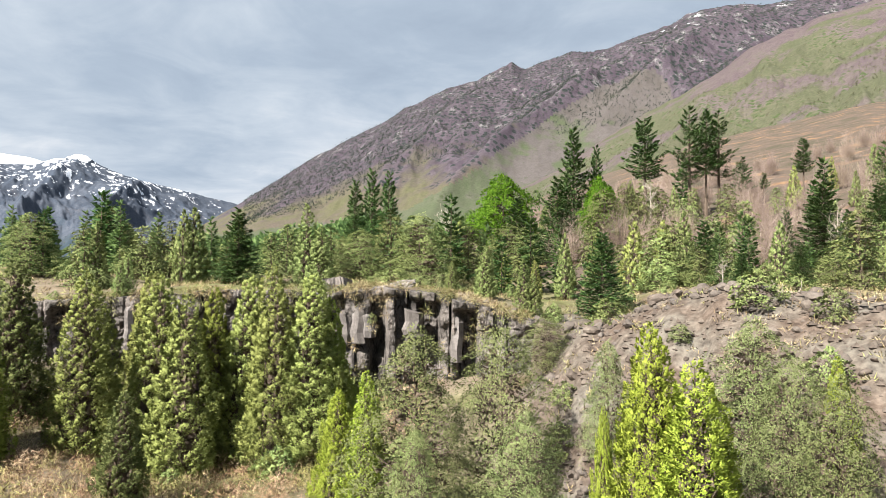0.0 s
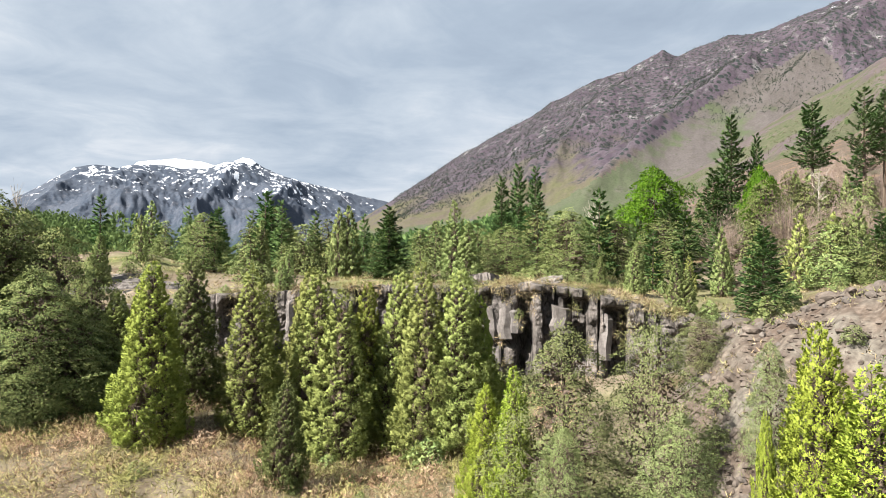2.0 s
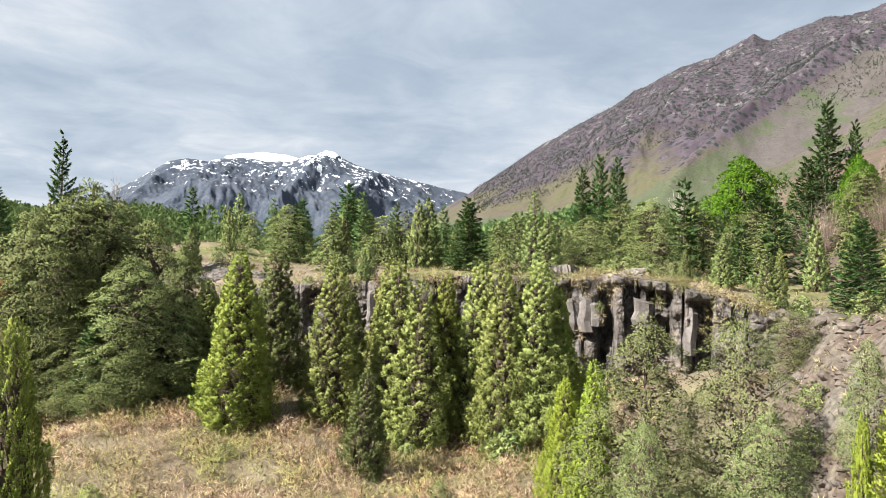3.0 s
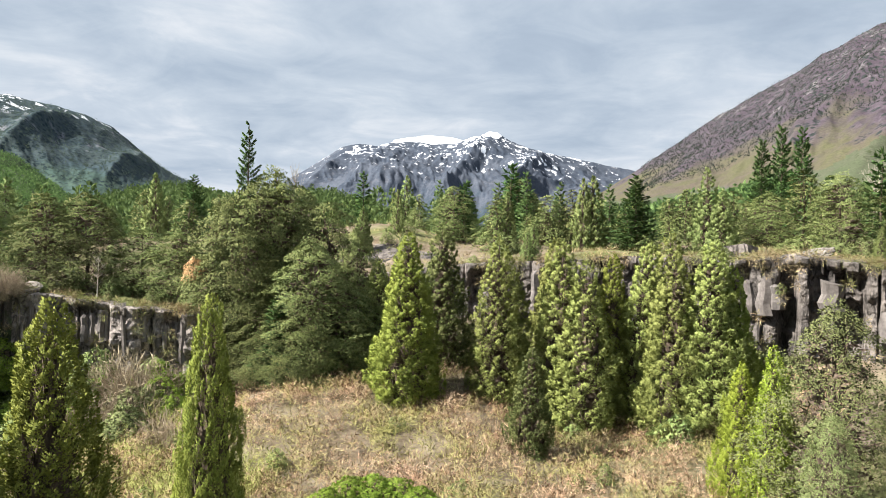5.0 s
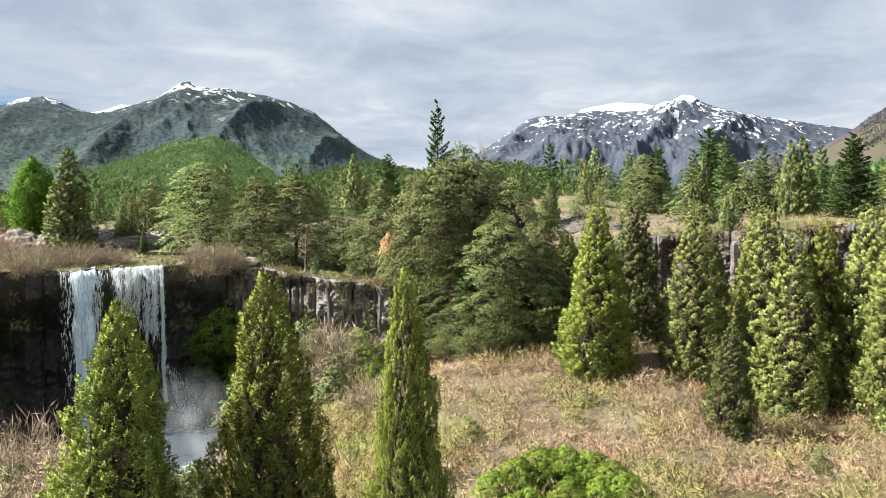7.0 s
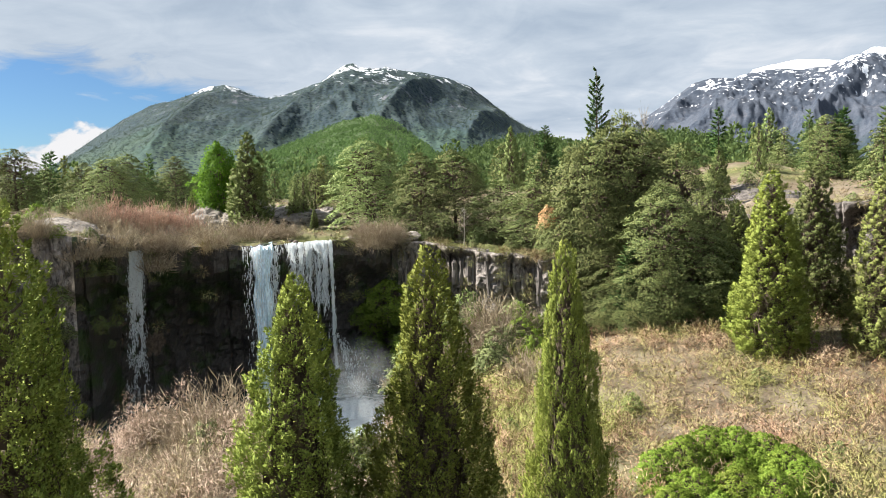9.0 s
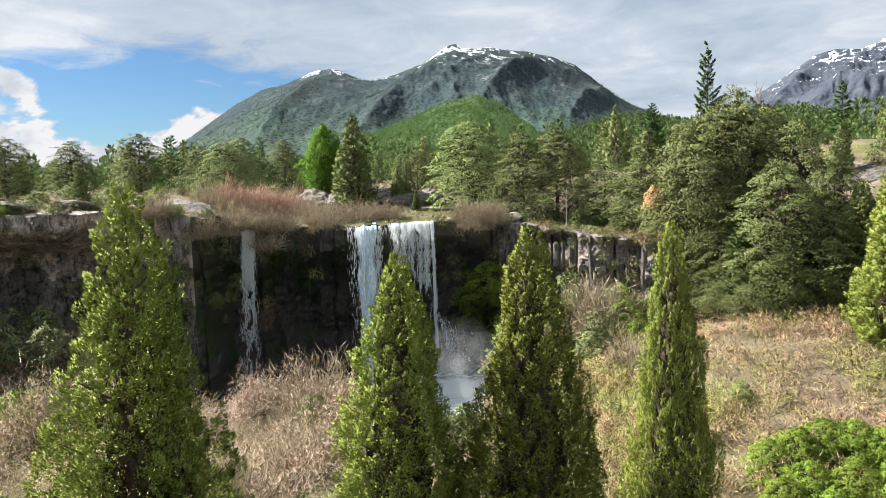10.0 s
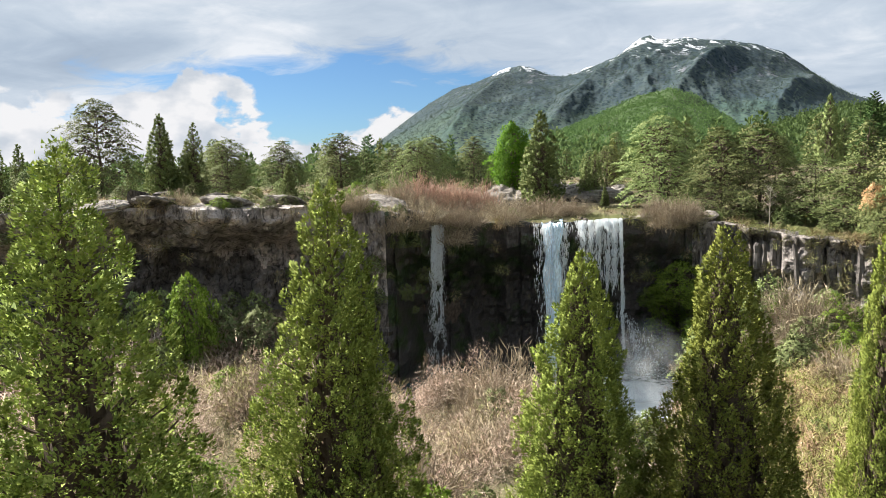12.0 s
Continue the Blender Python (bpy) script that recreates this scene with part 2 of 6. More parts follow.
def mountain_material(name, low, high, rock, snow, size, line, trees, streak=0.35, bare=(0.8, 1.1), patchy=1.1, face=0):
    """Two tones of lower slope, two of upper slope, streaks of bare rock, single crowns and broken snow. Metres throughout.
    snow: where it begins, where it is full, how far it breaks up. trees: spacing, tone, how common low down and high up.
    face: the bearing along which the slope rises."""
    k = Mat(name, 0.95, 0.05)
    turned = k.node("ShaderNodeMapping")
    turned.inputs["Rotation"].default_value = (0, 0, radians(-face))
    k.link(k.where, turned.inputs[0])
    k.where = turned.outputs[0]
    z = k.axis(2)
    big, mid, fine, grit = k.noise(1.0 / size, 5, 0.55), k.noise(4.0 / size, 6, 0.6, (1, 0.5, 0.5)), k.noise(18.0 / size, 5, 0.65, (1, 0.5, 0.6)), k.noise(75.0 / size, 4, 0.7)
    height = k.calc("ADD", k.calc("DIVIDE", z, line), k.calc("ADD", k.calc("MULTIPLY", k.calc("SUBTRACT", big, 0.5), patchy), k.calc("MULTIPLY", k.calc("SUBTRACT", mid, 0.5), 0.65 * patchy)))
    f = k.mix(k.ramp(k.calc("ADD", k.calc("MULTIPLY", mid, 0.6), k.calc("MULTIPLY", fine, 0.4)), (0.42, 0.0), (0.58, 1.0)), low[0], low[1])
    w = k.mix(k.ramp(k.calc("ADD", k.calc("MULTIPLY", mid, 0.5), k.calc("MULTIPLY", fine, 0.5)), (0.42, 0.0), (0.58, 1.0)), high[0], high[1])
    c = k.mix(k.ramp(height, (0.40, 0.0), (0.62, 1.0)), f, w)
    run = k.noise(9.0 / size, 6, 0.65, (1, 0.4, streak), 0.4)
    if rock:
        r = k.mix(k.ramp(fine, (0.4, 0.0), (0.6, 1.0)), rock[0], rock[1])
        c = k.mix(k.calc("MULTIPLY", k.ramp(run, (0.55, 0.0), (0.66, 1.0)), k.ramp(height, (bare[0], 0.0), (bare[1], 1.0))), c, r)
    gap, tone, few, many = trees
    dot = k.ramp(k.cells(1.0 / gap, "F1", (1, 0.6, 0.75)), (0.32, 1.0), (0.46, 0.0))
    lot = k.ramp(height, (0.3, few), (0.9, many))
    there = k.ramp(k.calc("ADD", k.calc("SUBTRACT", lot, 0.5), k.calc("ADD", k.calc("MULTIPLY", mid, 0.6), k.calc("MULTIPLY", fine, 0.4))), (0.46, 0.0), (0.54, 1.0))
    c = k.mix(k.calc("MULTIPLY", dot, there), c, tone)
    if snow:
        up = k.calc("DIVIDE", k.calc("SUBTRACT", z, snow[0]), snow[1] - snow[0], True)
        part_s = k.calc("ADD", k.calc("ADD", k.calc("MULTIPLY", up, 0.68), k.calc("MULTIPLY", k.calc("SUBTRACT", big, 0.5), 0.7)), k.calc("MULTIPLY", k.calc("SUBTRACT", k.calc("ADD", run, fine), 1.0), snow[2]))
        amount = k.calc("MULTIPLY", k.ramp(part_s, (0.36, 0.0), (0.41, 1.0)), k.ramp(up, (0.0, 0.0), (0.1, 1.0)))
        c = k.mix(amount, c, (0.80, 0.84, 0.9))
    k.colour(k.mix(1.0, c, k.ramp(grit, (0.35, 0.62), (0.62, 1.0)), "MULTIPLY")).bump(fine, 0.4, size * 0.008)
    return k.m


# ---- noise and heights, in metres ----
def chance(i, j, k=0):
    """A steady random number in 0..1 for whole-number cells."""
    h = (np.asarray(i).astype(np.int64) * 374761393 + np.asarray(j).astype(np.int64) * 668265263 + np.asarray(k).astype(np.int64) * 1274126177) & 0x7FFFFFFF
    h = ((h ^ (h >> 13)) * 1103515245 + 12345) & 0x7FFFFFFF
    return ((h ^ (h >> 15)) & 0xFFFF) / 65535.0


def grain(x, y, seed=0):
    xi, yi = np.floor(x), np.floor(y)
    u, v = x - xi, y - yi
    u, v = u * u * (3 - 2 * u), v * v * (3 - 2 * v)
    a, b = chance(xi, yi, seed), chance(xi + 1, yi, seed)
    c, d = chance(xi, yi + 1, seed), chance(xi + 1, yi + 1, seed)
    return (a * (1 - u) + b * u) * (1 - v) + (c * (1 - u) + d * u) * v


def fbm(x, y, octaves=5, seed=0, gain=0.5):
    s, a, t = 0, 1.0, 0
    for o in range(octaves):
        s, t = s + a * grain(x * 2 ** o, y * 2 ** o, seed + o), t + a
        a *= gain
    return s / t


def ridged(x, y, octaves=5, seed=0, gain=0.5):
    s, a, t = 0, 1.0, 0
    for o in range(octaves):
        s, t = s + a * (1 - np.abs(2 * grain(x * 2 ** o, y * 2 ** o, seed + o) - 1)), t + a
        a *= gain
    return s / t


def smooth(a, b, x):
    t = np.clip((x - a) / (b - a), 0, 1)
    return t * t * (3 - 2 * t)


# the gorge: bearing (degrees left of north), distance of its rim, height of the rim
RIM = np.array([(-180, 40, 14), (-80, 42, 19), (-65, 48, 19.3), (-57, 51, 19.6), (-53, 53, 19.2), (-49, 54, 17.0), (-45, 55, 16.8), (-41, 57, 18.0), (-37, 58, 19.0),
                (-32, 60, 19.6), (-27, 63, 19.0), (-20, 67, 19.0), (-14, 70, 18.4), (-8, 74, 17.8), (-2, 78, 16.5), (4, 80, 15.5), (8, 74, 14.5), (10.5, 62, 14.2),
                (13, 62, 14.25), (18, 64.5, 14.9), (22, 67, 15.55), (26, 66, 15.7), (30, 64, 15.7), (37, 64, 15.8), (42, 62, 15.9), (46, 59, 17.3), (52, 58, 17.9),
                (65, 57, 18.3), (80, 64, 18.0), (100, 68, 17.0), (140, 60, 12), (180, 40, 14)])


def rim(az):
    d = np.interp(az, RIM[:, 0], RIM[:, 1])
    return d + (2.4 * (fbm(az * 0.22 + 50, az * 0, 3, 5) - 0.5) + 0.9 * (grain(az * 1.1 + 90, az * 0, 8) - 0.5)) * (1 - smooth(100, 150, np.abs(az)))


def plateau(az):
    return np.interp(az, RIM[:, 0], RIM[:, 2])


def ground_height(x, y, back=-0.4):
    x, y = np.asarray(x, float), np.asarray(y, float)
    r, az = np.hypot(x, y), np.degrees(np.arctan2(-x, y))
    s = r - rim(az)
    rough = (fbm(x * 0.12 + 9, y * 0.12 + 3, 5, 2) - 0.5)
    # above the rim
    far = np.interp(az, [-180, -30, -8, 0, 30, 180], [20, 20.2, 20.6, 20.6, 18.4, 18.4])
    top = plateau(az) + (far - plateau(az)) * smooth(2, 40, s)
    slope = np.interp(az, [-180, -80, -66, -55, -45, -36, -28, -20], [0.0, 0.26, 0.26, 0.22, 0.15, 0.07, 0.03, 0.0])
    top = top + slope * np.clip(s - 36, 0, 420) + 1.6 * rough * smooth(0, 10, s)
    top = top + 1.9 * np.exp(-((az + 2) / 4.5) ** 2) * smooth(3, 14, s)
    # inside the gorge
    floor = 7.0 + 1.3 * rough + 2.3 * smooth(36, 60, r) * smooth(-17, -9, az) * (1 - smooth(5, 11, az))
    talus = np.interp(az, [-180, -44, -41, -30, 0, 12, 21, 24, 48, 54, 180], [6, 6, 6, 4.5, 2.5, 2.2, 2.2, 0, 0, 2.5, 2.5])
    floor = floor + talus * smooth(-13, -2, s) + 0.8 * rough
    pool = smooth(21, 25, az) * (1 - smooth(47, 53, az)) * smooth(0, 6, s - np.interp(az, [21, 24, 32, 35], [-19, -26, -26, -19]))
    floor = floor * (1 - pool) + (2.0 + rough) * pool
    bank = smooth(-43, -47, az) * smooth(-160, -120, az) * smooth(14, 26, r)
    lift = smooth(-23, 0.5, s)
    slope_down = 7 + (plateau(az) - 7) * lift + (2.2 * rough + 0.55 * (fbm(x * 0.9, y * 0.9, 3, 12) - 0.5)) * lift
    floor = floor * (1 - bank) + slope_down * bank
    edge = smooth(back - 0.4, back + 0.4, s)
    return floor * (1 - edge) + top * edge


def at(az, r):
    return -r * math.sin(radians(az)), r * math.cos(radians(az))


def mesh_from(name, verts, faces, material, smooth_faces=False, normals=None):
    me = bpy.data.meshes.new(name)
    me.from_pydata(verts.tolist() if hasattr(verts, "tolist") else verts, [], faces.tolist() if hasattr(faces, "tolist") else faces)
    for m in (material if isinstance(material, (list, tuple)) else [material]):
        me.materials.append(m)
    if smooth_faces or normals is not None:
        me.polygons.foreach_set("use_smooth", np.ones(len(me.polygons), bool))
    me.update()
    if normals is not None:
        me.normals_split_custom_set_from_vertices(normals)
    return me


def grid_faces(rows, cols, closed=False):
    i, j = np.meshgrid(np.arange(rows - 1), np.arange(cols if closed else cols - 1), indexing="ij")
    a, b = i * cols + j, i * cols + (j + 1) % cols
    return np.stack([a, b, b + cols, a + cols], -1).reshape(-1, 4)


def build_ground():
    az = np.concatenate([np.arange(-180, -76, 3.0), np.arange(-76, 76, 0.4), np.arange(76, 180, 3.0)])
    n = np.linspace(0, 1, 70)
    flat = rim(az)
    rings = [np.full_like(az, 0.02)] + [2 + (flat - 2) * (1 - (1 - t) ** 1.6) * 0.985 for t in n[1:-1]]
    rings += [flat + o for o in (-1.2, -0.8, -0.6, -0.4, -0.2, 0.0, 0.5, 1.2, 2.2, 3.5, 5, 6, 6.5, 6.8, 7, 7.2, 7.6, 8.4, 9.5, 12, 15, 18, 22, 27, 33, 40)]
    back = np.where(az > -43.5, 7.0, -0.4)
    rings += [flat + o for o in np.geomspace(48, 4700, 34)]
    R = np.stack(rings)
    A = np.radians(np.broadcast_to(az, R.shape))
    X, Y = -R * np.sin(A), R * np.cos(A)
    V = np.stack([X, Y, ground_height(X, Y, np.broadcast_to(back, R.shape))], -1).reshape(-1, 3)
    F = grid_faces(len(rings), len(az), True)
    me = mesh_from("ground", V, F[:, ::-1].tolist() + [list(range(len(az)))], [GROUND, SCREE, LAVA, REDEARTH], True)
    mid = np.degrees(np.arctan2(-V[F, 0].mean(1), V[F, 1].mean(1)))
    dist = np.hypot(V[F, 0].mean(1), V[F, 1].mean(1))
    stony = (mid < -43.5 + 2 * np.sin(dist)) & (dist < rim(mid) + 9 + 3 * np.sin(mid * 2)) & (dist > 20)
    lava = (dist > rim(mid) + 1) & (((mid + 2.2) / 4.6) ** 2 + ((dist - rim(mid) - 8) / 6.5) ** 2 < 0.55 + 0.9 * fbm(mid * 0.5, dist * 0.22, 4, 19))
    kinds = stony.astype(np.int32) + 2 * lava.astype(np.int32) + 3 * ((mid < -40) & (dist > 92) & (dist < 1500)).astype(np.int32)
    me.polygons.foreach_set("material_index", np.append(kinds, 0).astype(np.int32))
    tagged(new("ground", me), "dry grassy gorge floor, rocky rims and stony plateau", "ground", kind="structure")


build_ground()


# ---- mountains: crest given as bearing, distance, height over the plain ----
SLOPES = {}


def mountain(name, label, crest, foot, material, spurs, depth, steps=(0.12, 60), power=1.15, seed=1, jag=0.006, ribs=(), line=None):
    """A mountainside from its foot up to its crest. ribs: bearing and share of the way up at top and foot, width in degrees, height.
    line: bearings and elevations below which the second material begins."""
    crest = np.array(sorted(crest), float)
    az = np.arange(crest[0, 0], crest[-1, 0], steps[0])
    D, H = np.interp(az, crest[:, 0], crest[:, 1]), np.interp(az, crest[:, 0], crest[:, 2])
    H = H * (1 + jag * 4 * (fbm(az * 0.9, az * 0 + seed, 4, seed, 0.5) - 0.5))
    span = max(3, int(2.5 / steps[0]))
    calm = np.convolve(np.pad(H, 2 * span, mode="edge"), np.hanning(4 * span + 1) / np.hanning(4 * span + 1).sum(), "valid")
    t = np.concatenate([np.linspace(0, 1, steps[1]), 1 + np.linspace(0.03, 0.5, 10)])
    T, A = np.meshgrid(t, az, indexing="ij")
    R = foot + (D - foot) * T
    # spurs and gullies run down the slope
    arc = A * np.pi / 180 * D
    warp = 0.9 * fbm(arc / spurs * 0.7, R / spurs * 0.7, 4, seed + 20)
    rid = 0.62 * ridged(arc / spurs + warp + 0.5 * T, R / (spurs * 2.4), 6, seed + 3, 0.52) + 0.38 * fbm(arc / spurs * 2.1 + warp, R / spurs * 1.6, 6, seed + 7, 0.55)
    up = np.where(T <= 1, np.clip(T, 0, 1) ** power, 1 - 1.6 * (T - 1))
    H = calm + (H - calm) * np.clip(T, 0, 1) ** 7
    small = ridged(arc / spurs * 3.7 + 2.2 * warp, R / spurs * 1.1 + warp, 6, seed + 11, 0.58) - 0.6
    even = 1.0
    if line:
        even = 0.3 + 0.7 * smooth(-1.2, 0.3, np.degrees(np.arctan2(H * up, R)) - np.interp(A, *np.array(line).T))
    Z = H * up + even * 0.24 * depth * small * np.clip(4 * T * (1.02 - T), 0.08, 1) * (H / H.max()) * np.where(T < 0.985, 1, 0.3)
    Z = Z + even * depth * (rid - 0.6) * np.clip(np.sin(np.pi * np.clip(T, 0, 1)), 0, 1) ** 0.8 * (H / H.max())
    for a1, t1, a0, t0, wide, high in ribs:
        k = np.clip((T - t0) / (t1 - t0), -0.3, 1.3)
        off = (A - (a0 + (a1 - a0) * k) - 0.5 * wide * (fbm(R / spurs * 2, A * 0, 4, seed + 31) - 0.5)) / wide
        Z = Z + high * np.exp(-np.abs(off) ** 1.3) * smooth(-0.25, 0.25, k) * (1 - smooth(0.72, 1.0, T))
    a = np.radians(A)
    V = np.stack([-R * np.sin(a), R * np.cos(a), 20 + Z], -1)
    SLOPES[name] = V[:steps[1]]
    me = mesh_from(name, V.reshape(-1, 3), grid_faces(len(t), len(az))[:, ::-1], material, True)
    if line:
        el = np.degrees(np.arctan2(Z, R)) + 0.5 * (fbm(arc / 40, arc * 0, 4, seed + 41) - 0.5)
        below = np.maximum.accumulate(el, axis=0) < np.interp(A, *np.array(line).T)
        me.polygons.foreach_set("material_index", below[:-1, :-1].astype(np.int32).ravel())
    return tagged(new(name, me), label, "mountain", kind="structure")


def rise(el, d):
    return d * math.tan(radians(el))


def ridge(points, d):
    return [(a, d, rise(e, d)) for a, e in points]


# purple woods and grey-green spur, both cooled towards blue as painted haze
PURPLE = mountain_material("leafless_wooded_slope", ((0.088, 0.088, 0.050), (0.095, 0.080, 0.066)), ((0.056, 0.045, 0.058), (0.084, 0.070, 0.084)),
                           ((0.11, 0.106, 0.108), (0.21, 0.205, 0.205)), (780, 1700, 1.3), 300, 430, (14, (0.028, 0.035, 0.034), 0.37, 0.65), 0.35, (0.8, 1.2), face=-42)
MEADOW = mountain_material("grey_green_spur", ((0.068, 0.084, 0.048), (0.086, 0.092, 0.064)), ((0.082, 0.074, 0.068), (0.096, 0.086, 0.084)),
                           None, None, 200, 480, (9, (0.048, 0.062, 0.030), 0.46, 0.38), 0.35, (0.8, 1.1), 2.0, -42)
NEARSLOPE = mountain_material("green_and_bare_slope", ((0.074, 0.080, 0.048), (0.096, 0.094, 0.064)), ((0.088, 0.068, 0.074), (0.108, 0.090, 0.086)),
                              ((0.13, 0.11, 0.10), (0.20, 0.175, 0.155)), None, 170, 420, (6, (0.050, 0.072, 0.028), 0.50, 0.42), 0.6, (1.2, 1.6), 3.2, -50)
# rock tones carry a blue cast, distance haze put into the base colour
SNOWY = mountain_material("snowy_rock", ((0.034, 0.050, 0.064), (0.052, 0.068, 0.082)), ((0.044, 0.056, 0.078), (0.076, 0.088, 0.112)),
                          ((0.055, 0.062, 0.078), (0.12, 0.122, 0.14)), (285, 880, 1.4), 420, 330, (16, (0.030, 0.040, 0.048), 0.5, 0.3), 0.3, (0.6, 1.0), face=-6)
# forest greens lifted and turned blue, haze painted into the colour
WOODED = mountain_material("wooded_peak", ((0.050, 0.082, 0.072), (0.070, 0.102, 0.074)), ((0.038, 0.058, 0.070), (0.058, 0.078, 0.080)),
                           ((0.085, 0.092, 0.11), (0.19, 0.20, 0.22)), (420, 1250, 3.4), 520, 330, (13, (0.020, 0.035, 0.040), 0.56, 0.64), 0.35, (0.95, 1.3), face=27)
GREENHILL = mountain_material("green_hill", ((0.052, 0.082, 0.036), (0.076, 0.108, 0.050)), ((0.052, 0.082, 0.036), (0.074, 0.102, 0.050)), None, None, 110, 900, (9, (0.035, 0.06, 0.02), 0.5, 0.5))
SNOWFIELD = mountain_material("snowfield", ((0.5, 0.55, 0.6), (0.5, 0.55, 0.6)), ((0.3, 0.33, 0.38), (0.4, 0.43, 0.48)), None, (20, 300, 0.2), 420, 500, (20, (0.3, 0.33, 0.38), 0.2, 0.2))

mountain("mountain_range", "steep mountain with leafless purple woods and bare rocky crest dusted with snow",
         ridge([(-88, 18), (-80, 19.5), (-70, 19.6), (-61.9, 19.4), (-58.2, 19.5), (-56.3, 19.5), (-54.7, 19.2), (-53.5, 18.6), (-50.7, 18.0), (-49.4, 17.5), (-47.8, 17.1), (-46.1, 17.25),
                (-44, 16.6), (-42.7, 16.0), (-41.6, 16.5), (-40.5, 15.9), (-39.2, 15.35), (-36.2, 14.4), (-33.6, 13.2), (-32.3, 12.35), (-30.2, 11.2), (-26.8, 9.4), (-23.5, 7.2), (-21.5, 5.8), (-17.5, 3.2), (-14, 1)], 2600),
         700, [PURPLE, MEADOW], 320, 120, (0.12, 130), 1.2, 4, 0.006,
         ((-52.5, 0.86, -36.5, 0.22, 1.9, 55), (-41.5, 0.95, -31, 0.35, 1.6, 35), (-62, 0.95, -49.5, 0.5, 1.8, 70)),
         ((-90, 0), (-54.5, 11.0), (-53.4, 14.2), (-52.2, 15.6), (-51.0, 15.7), (-49.7, 14.9), (-47.5, 14.1), (-44.8, 12.5), (-42, 10.7), (-38.7, 8.2), (-34, 5.6), (-28, 4.4), (-20, 3.4)))
mountain("near_slope", "lower mountainside of green scrub and leafless woods",
         ridge([(-88, 17), (-80, 18.5), (-67.4, 18.8), (-61.4, 17.6), (-58.8, 16.5), (-56.7, 15.1), (-54, 13.6), (-51.8, 12.7), (-48.9, 11.0), (-45.5, 8.8), (-42, 7.0), (-38, 5.2), (-33, 3.6), (-27, 2), (-22, 0.5)], 1150),
         260, NEARSLOPE, 150, 65, (0.15, 70), 1.1, 9)
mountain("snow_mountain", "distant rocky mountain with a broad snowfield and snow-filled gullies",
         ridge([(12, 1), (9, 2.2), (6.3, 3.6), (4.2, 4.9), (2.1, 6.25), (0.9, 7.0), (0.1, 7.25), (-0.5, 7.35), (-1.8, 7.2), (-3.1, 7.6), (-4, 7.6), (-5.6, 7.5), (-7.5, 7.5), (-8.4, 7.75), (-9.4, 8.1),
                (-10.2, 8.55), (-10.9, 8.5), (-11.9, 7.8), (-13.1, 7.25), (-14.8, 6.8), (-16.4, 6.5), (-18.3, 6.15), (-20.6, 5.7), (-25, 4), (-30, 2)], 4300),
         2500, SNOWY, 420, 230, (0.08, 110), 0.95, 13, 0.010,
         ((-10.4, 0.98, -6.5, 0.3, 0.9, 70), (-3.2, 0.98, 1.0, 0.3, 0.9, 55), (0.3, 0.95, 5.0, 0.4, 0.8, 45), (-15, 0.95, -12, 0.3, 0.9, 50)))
mountain("snowfield", "smooth snowfield behind the crest of the rocky mountain", ridge([(-9.4, 6.6), (-8.6, 7.7), (-7.4, 8.0), (-5.6, 8.1), (-4, 7.9), (-3.0, 7.7), (-2.2, 6.4)], 4500), 4150, SNOWFIELD, 420, 20, (0.08, 30), 1.0, 29, 0.002)
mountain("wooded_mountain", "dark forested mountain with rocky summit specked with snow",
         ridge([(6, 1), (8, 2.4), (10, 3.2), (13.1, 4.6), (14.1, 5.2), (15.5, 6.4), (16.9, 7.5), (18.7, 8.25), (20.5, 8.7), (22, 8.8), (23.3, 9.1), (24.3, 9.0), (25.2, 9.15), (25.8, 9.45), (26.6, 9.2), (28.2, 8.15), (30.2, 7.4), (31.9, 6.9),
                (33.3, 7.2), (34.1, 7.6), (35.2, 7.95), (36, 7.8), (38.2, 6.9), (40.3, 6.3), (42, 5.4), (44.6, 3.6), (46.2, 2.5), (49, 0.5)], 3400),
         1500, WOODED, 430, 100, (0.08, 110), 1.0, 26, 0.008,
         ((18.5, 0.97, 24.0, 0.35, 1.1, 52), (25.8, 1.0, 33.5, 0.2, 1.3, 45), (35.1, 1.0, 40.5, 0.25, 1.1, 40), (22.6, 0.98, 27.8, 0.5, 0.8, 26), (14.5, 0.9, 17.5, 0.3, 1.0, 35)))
mountain("snowfield", "distant snowfield in the saddle behind the wooded mountain", ridge([(24, 5.6), (28, 7.0), (29.6, 7.6), (30.4, 7.65), (31.4, 7.2), (32.6, 6.9), (36, 5.6)], 5200), 4300, SNOWFIELD, 420, 60, (0.08, 40), 1.0, 27, 0.002)
mountain("green_hill", "rounded hill covered in fresh green forest",
         ridge([(12, 0.2), (17, 1.6), (19.7, 2.6), (21.2, 3.9), (22.7, 5.1), (24.3, 5.7), (26.6, 5.3), (28.6, 4.4), (31.1, 3.3), (33.6, 2.4), (38, 1.0), (42, 0.1)], 1300),
         620, GREENHILL, 200, 60, (0.15, 40), 0.9, 31)
mountain("low_hill", "low wooded hill beyond the plateau",
         ridge([(-6, 0.1), (-2.3, 2.3), (-0.5, 3.0), (1.6, 3.7), (3.8, 3.8), (5.5, 3.3), (7.5, 2.6), (9.7, 2.9), (11.4, 3.6), (13.5, 3.7), (15.8, 3.2), (17.9, 2.7), (19.4, 2.1), (24, 0.3)], 700),
         330, GREENHILL, 130, 30, (0.2, 30), 0.9, 41)


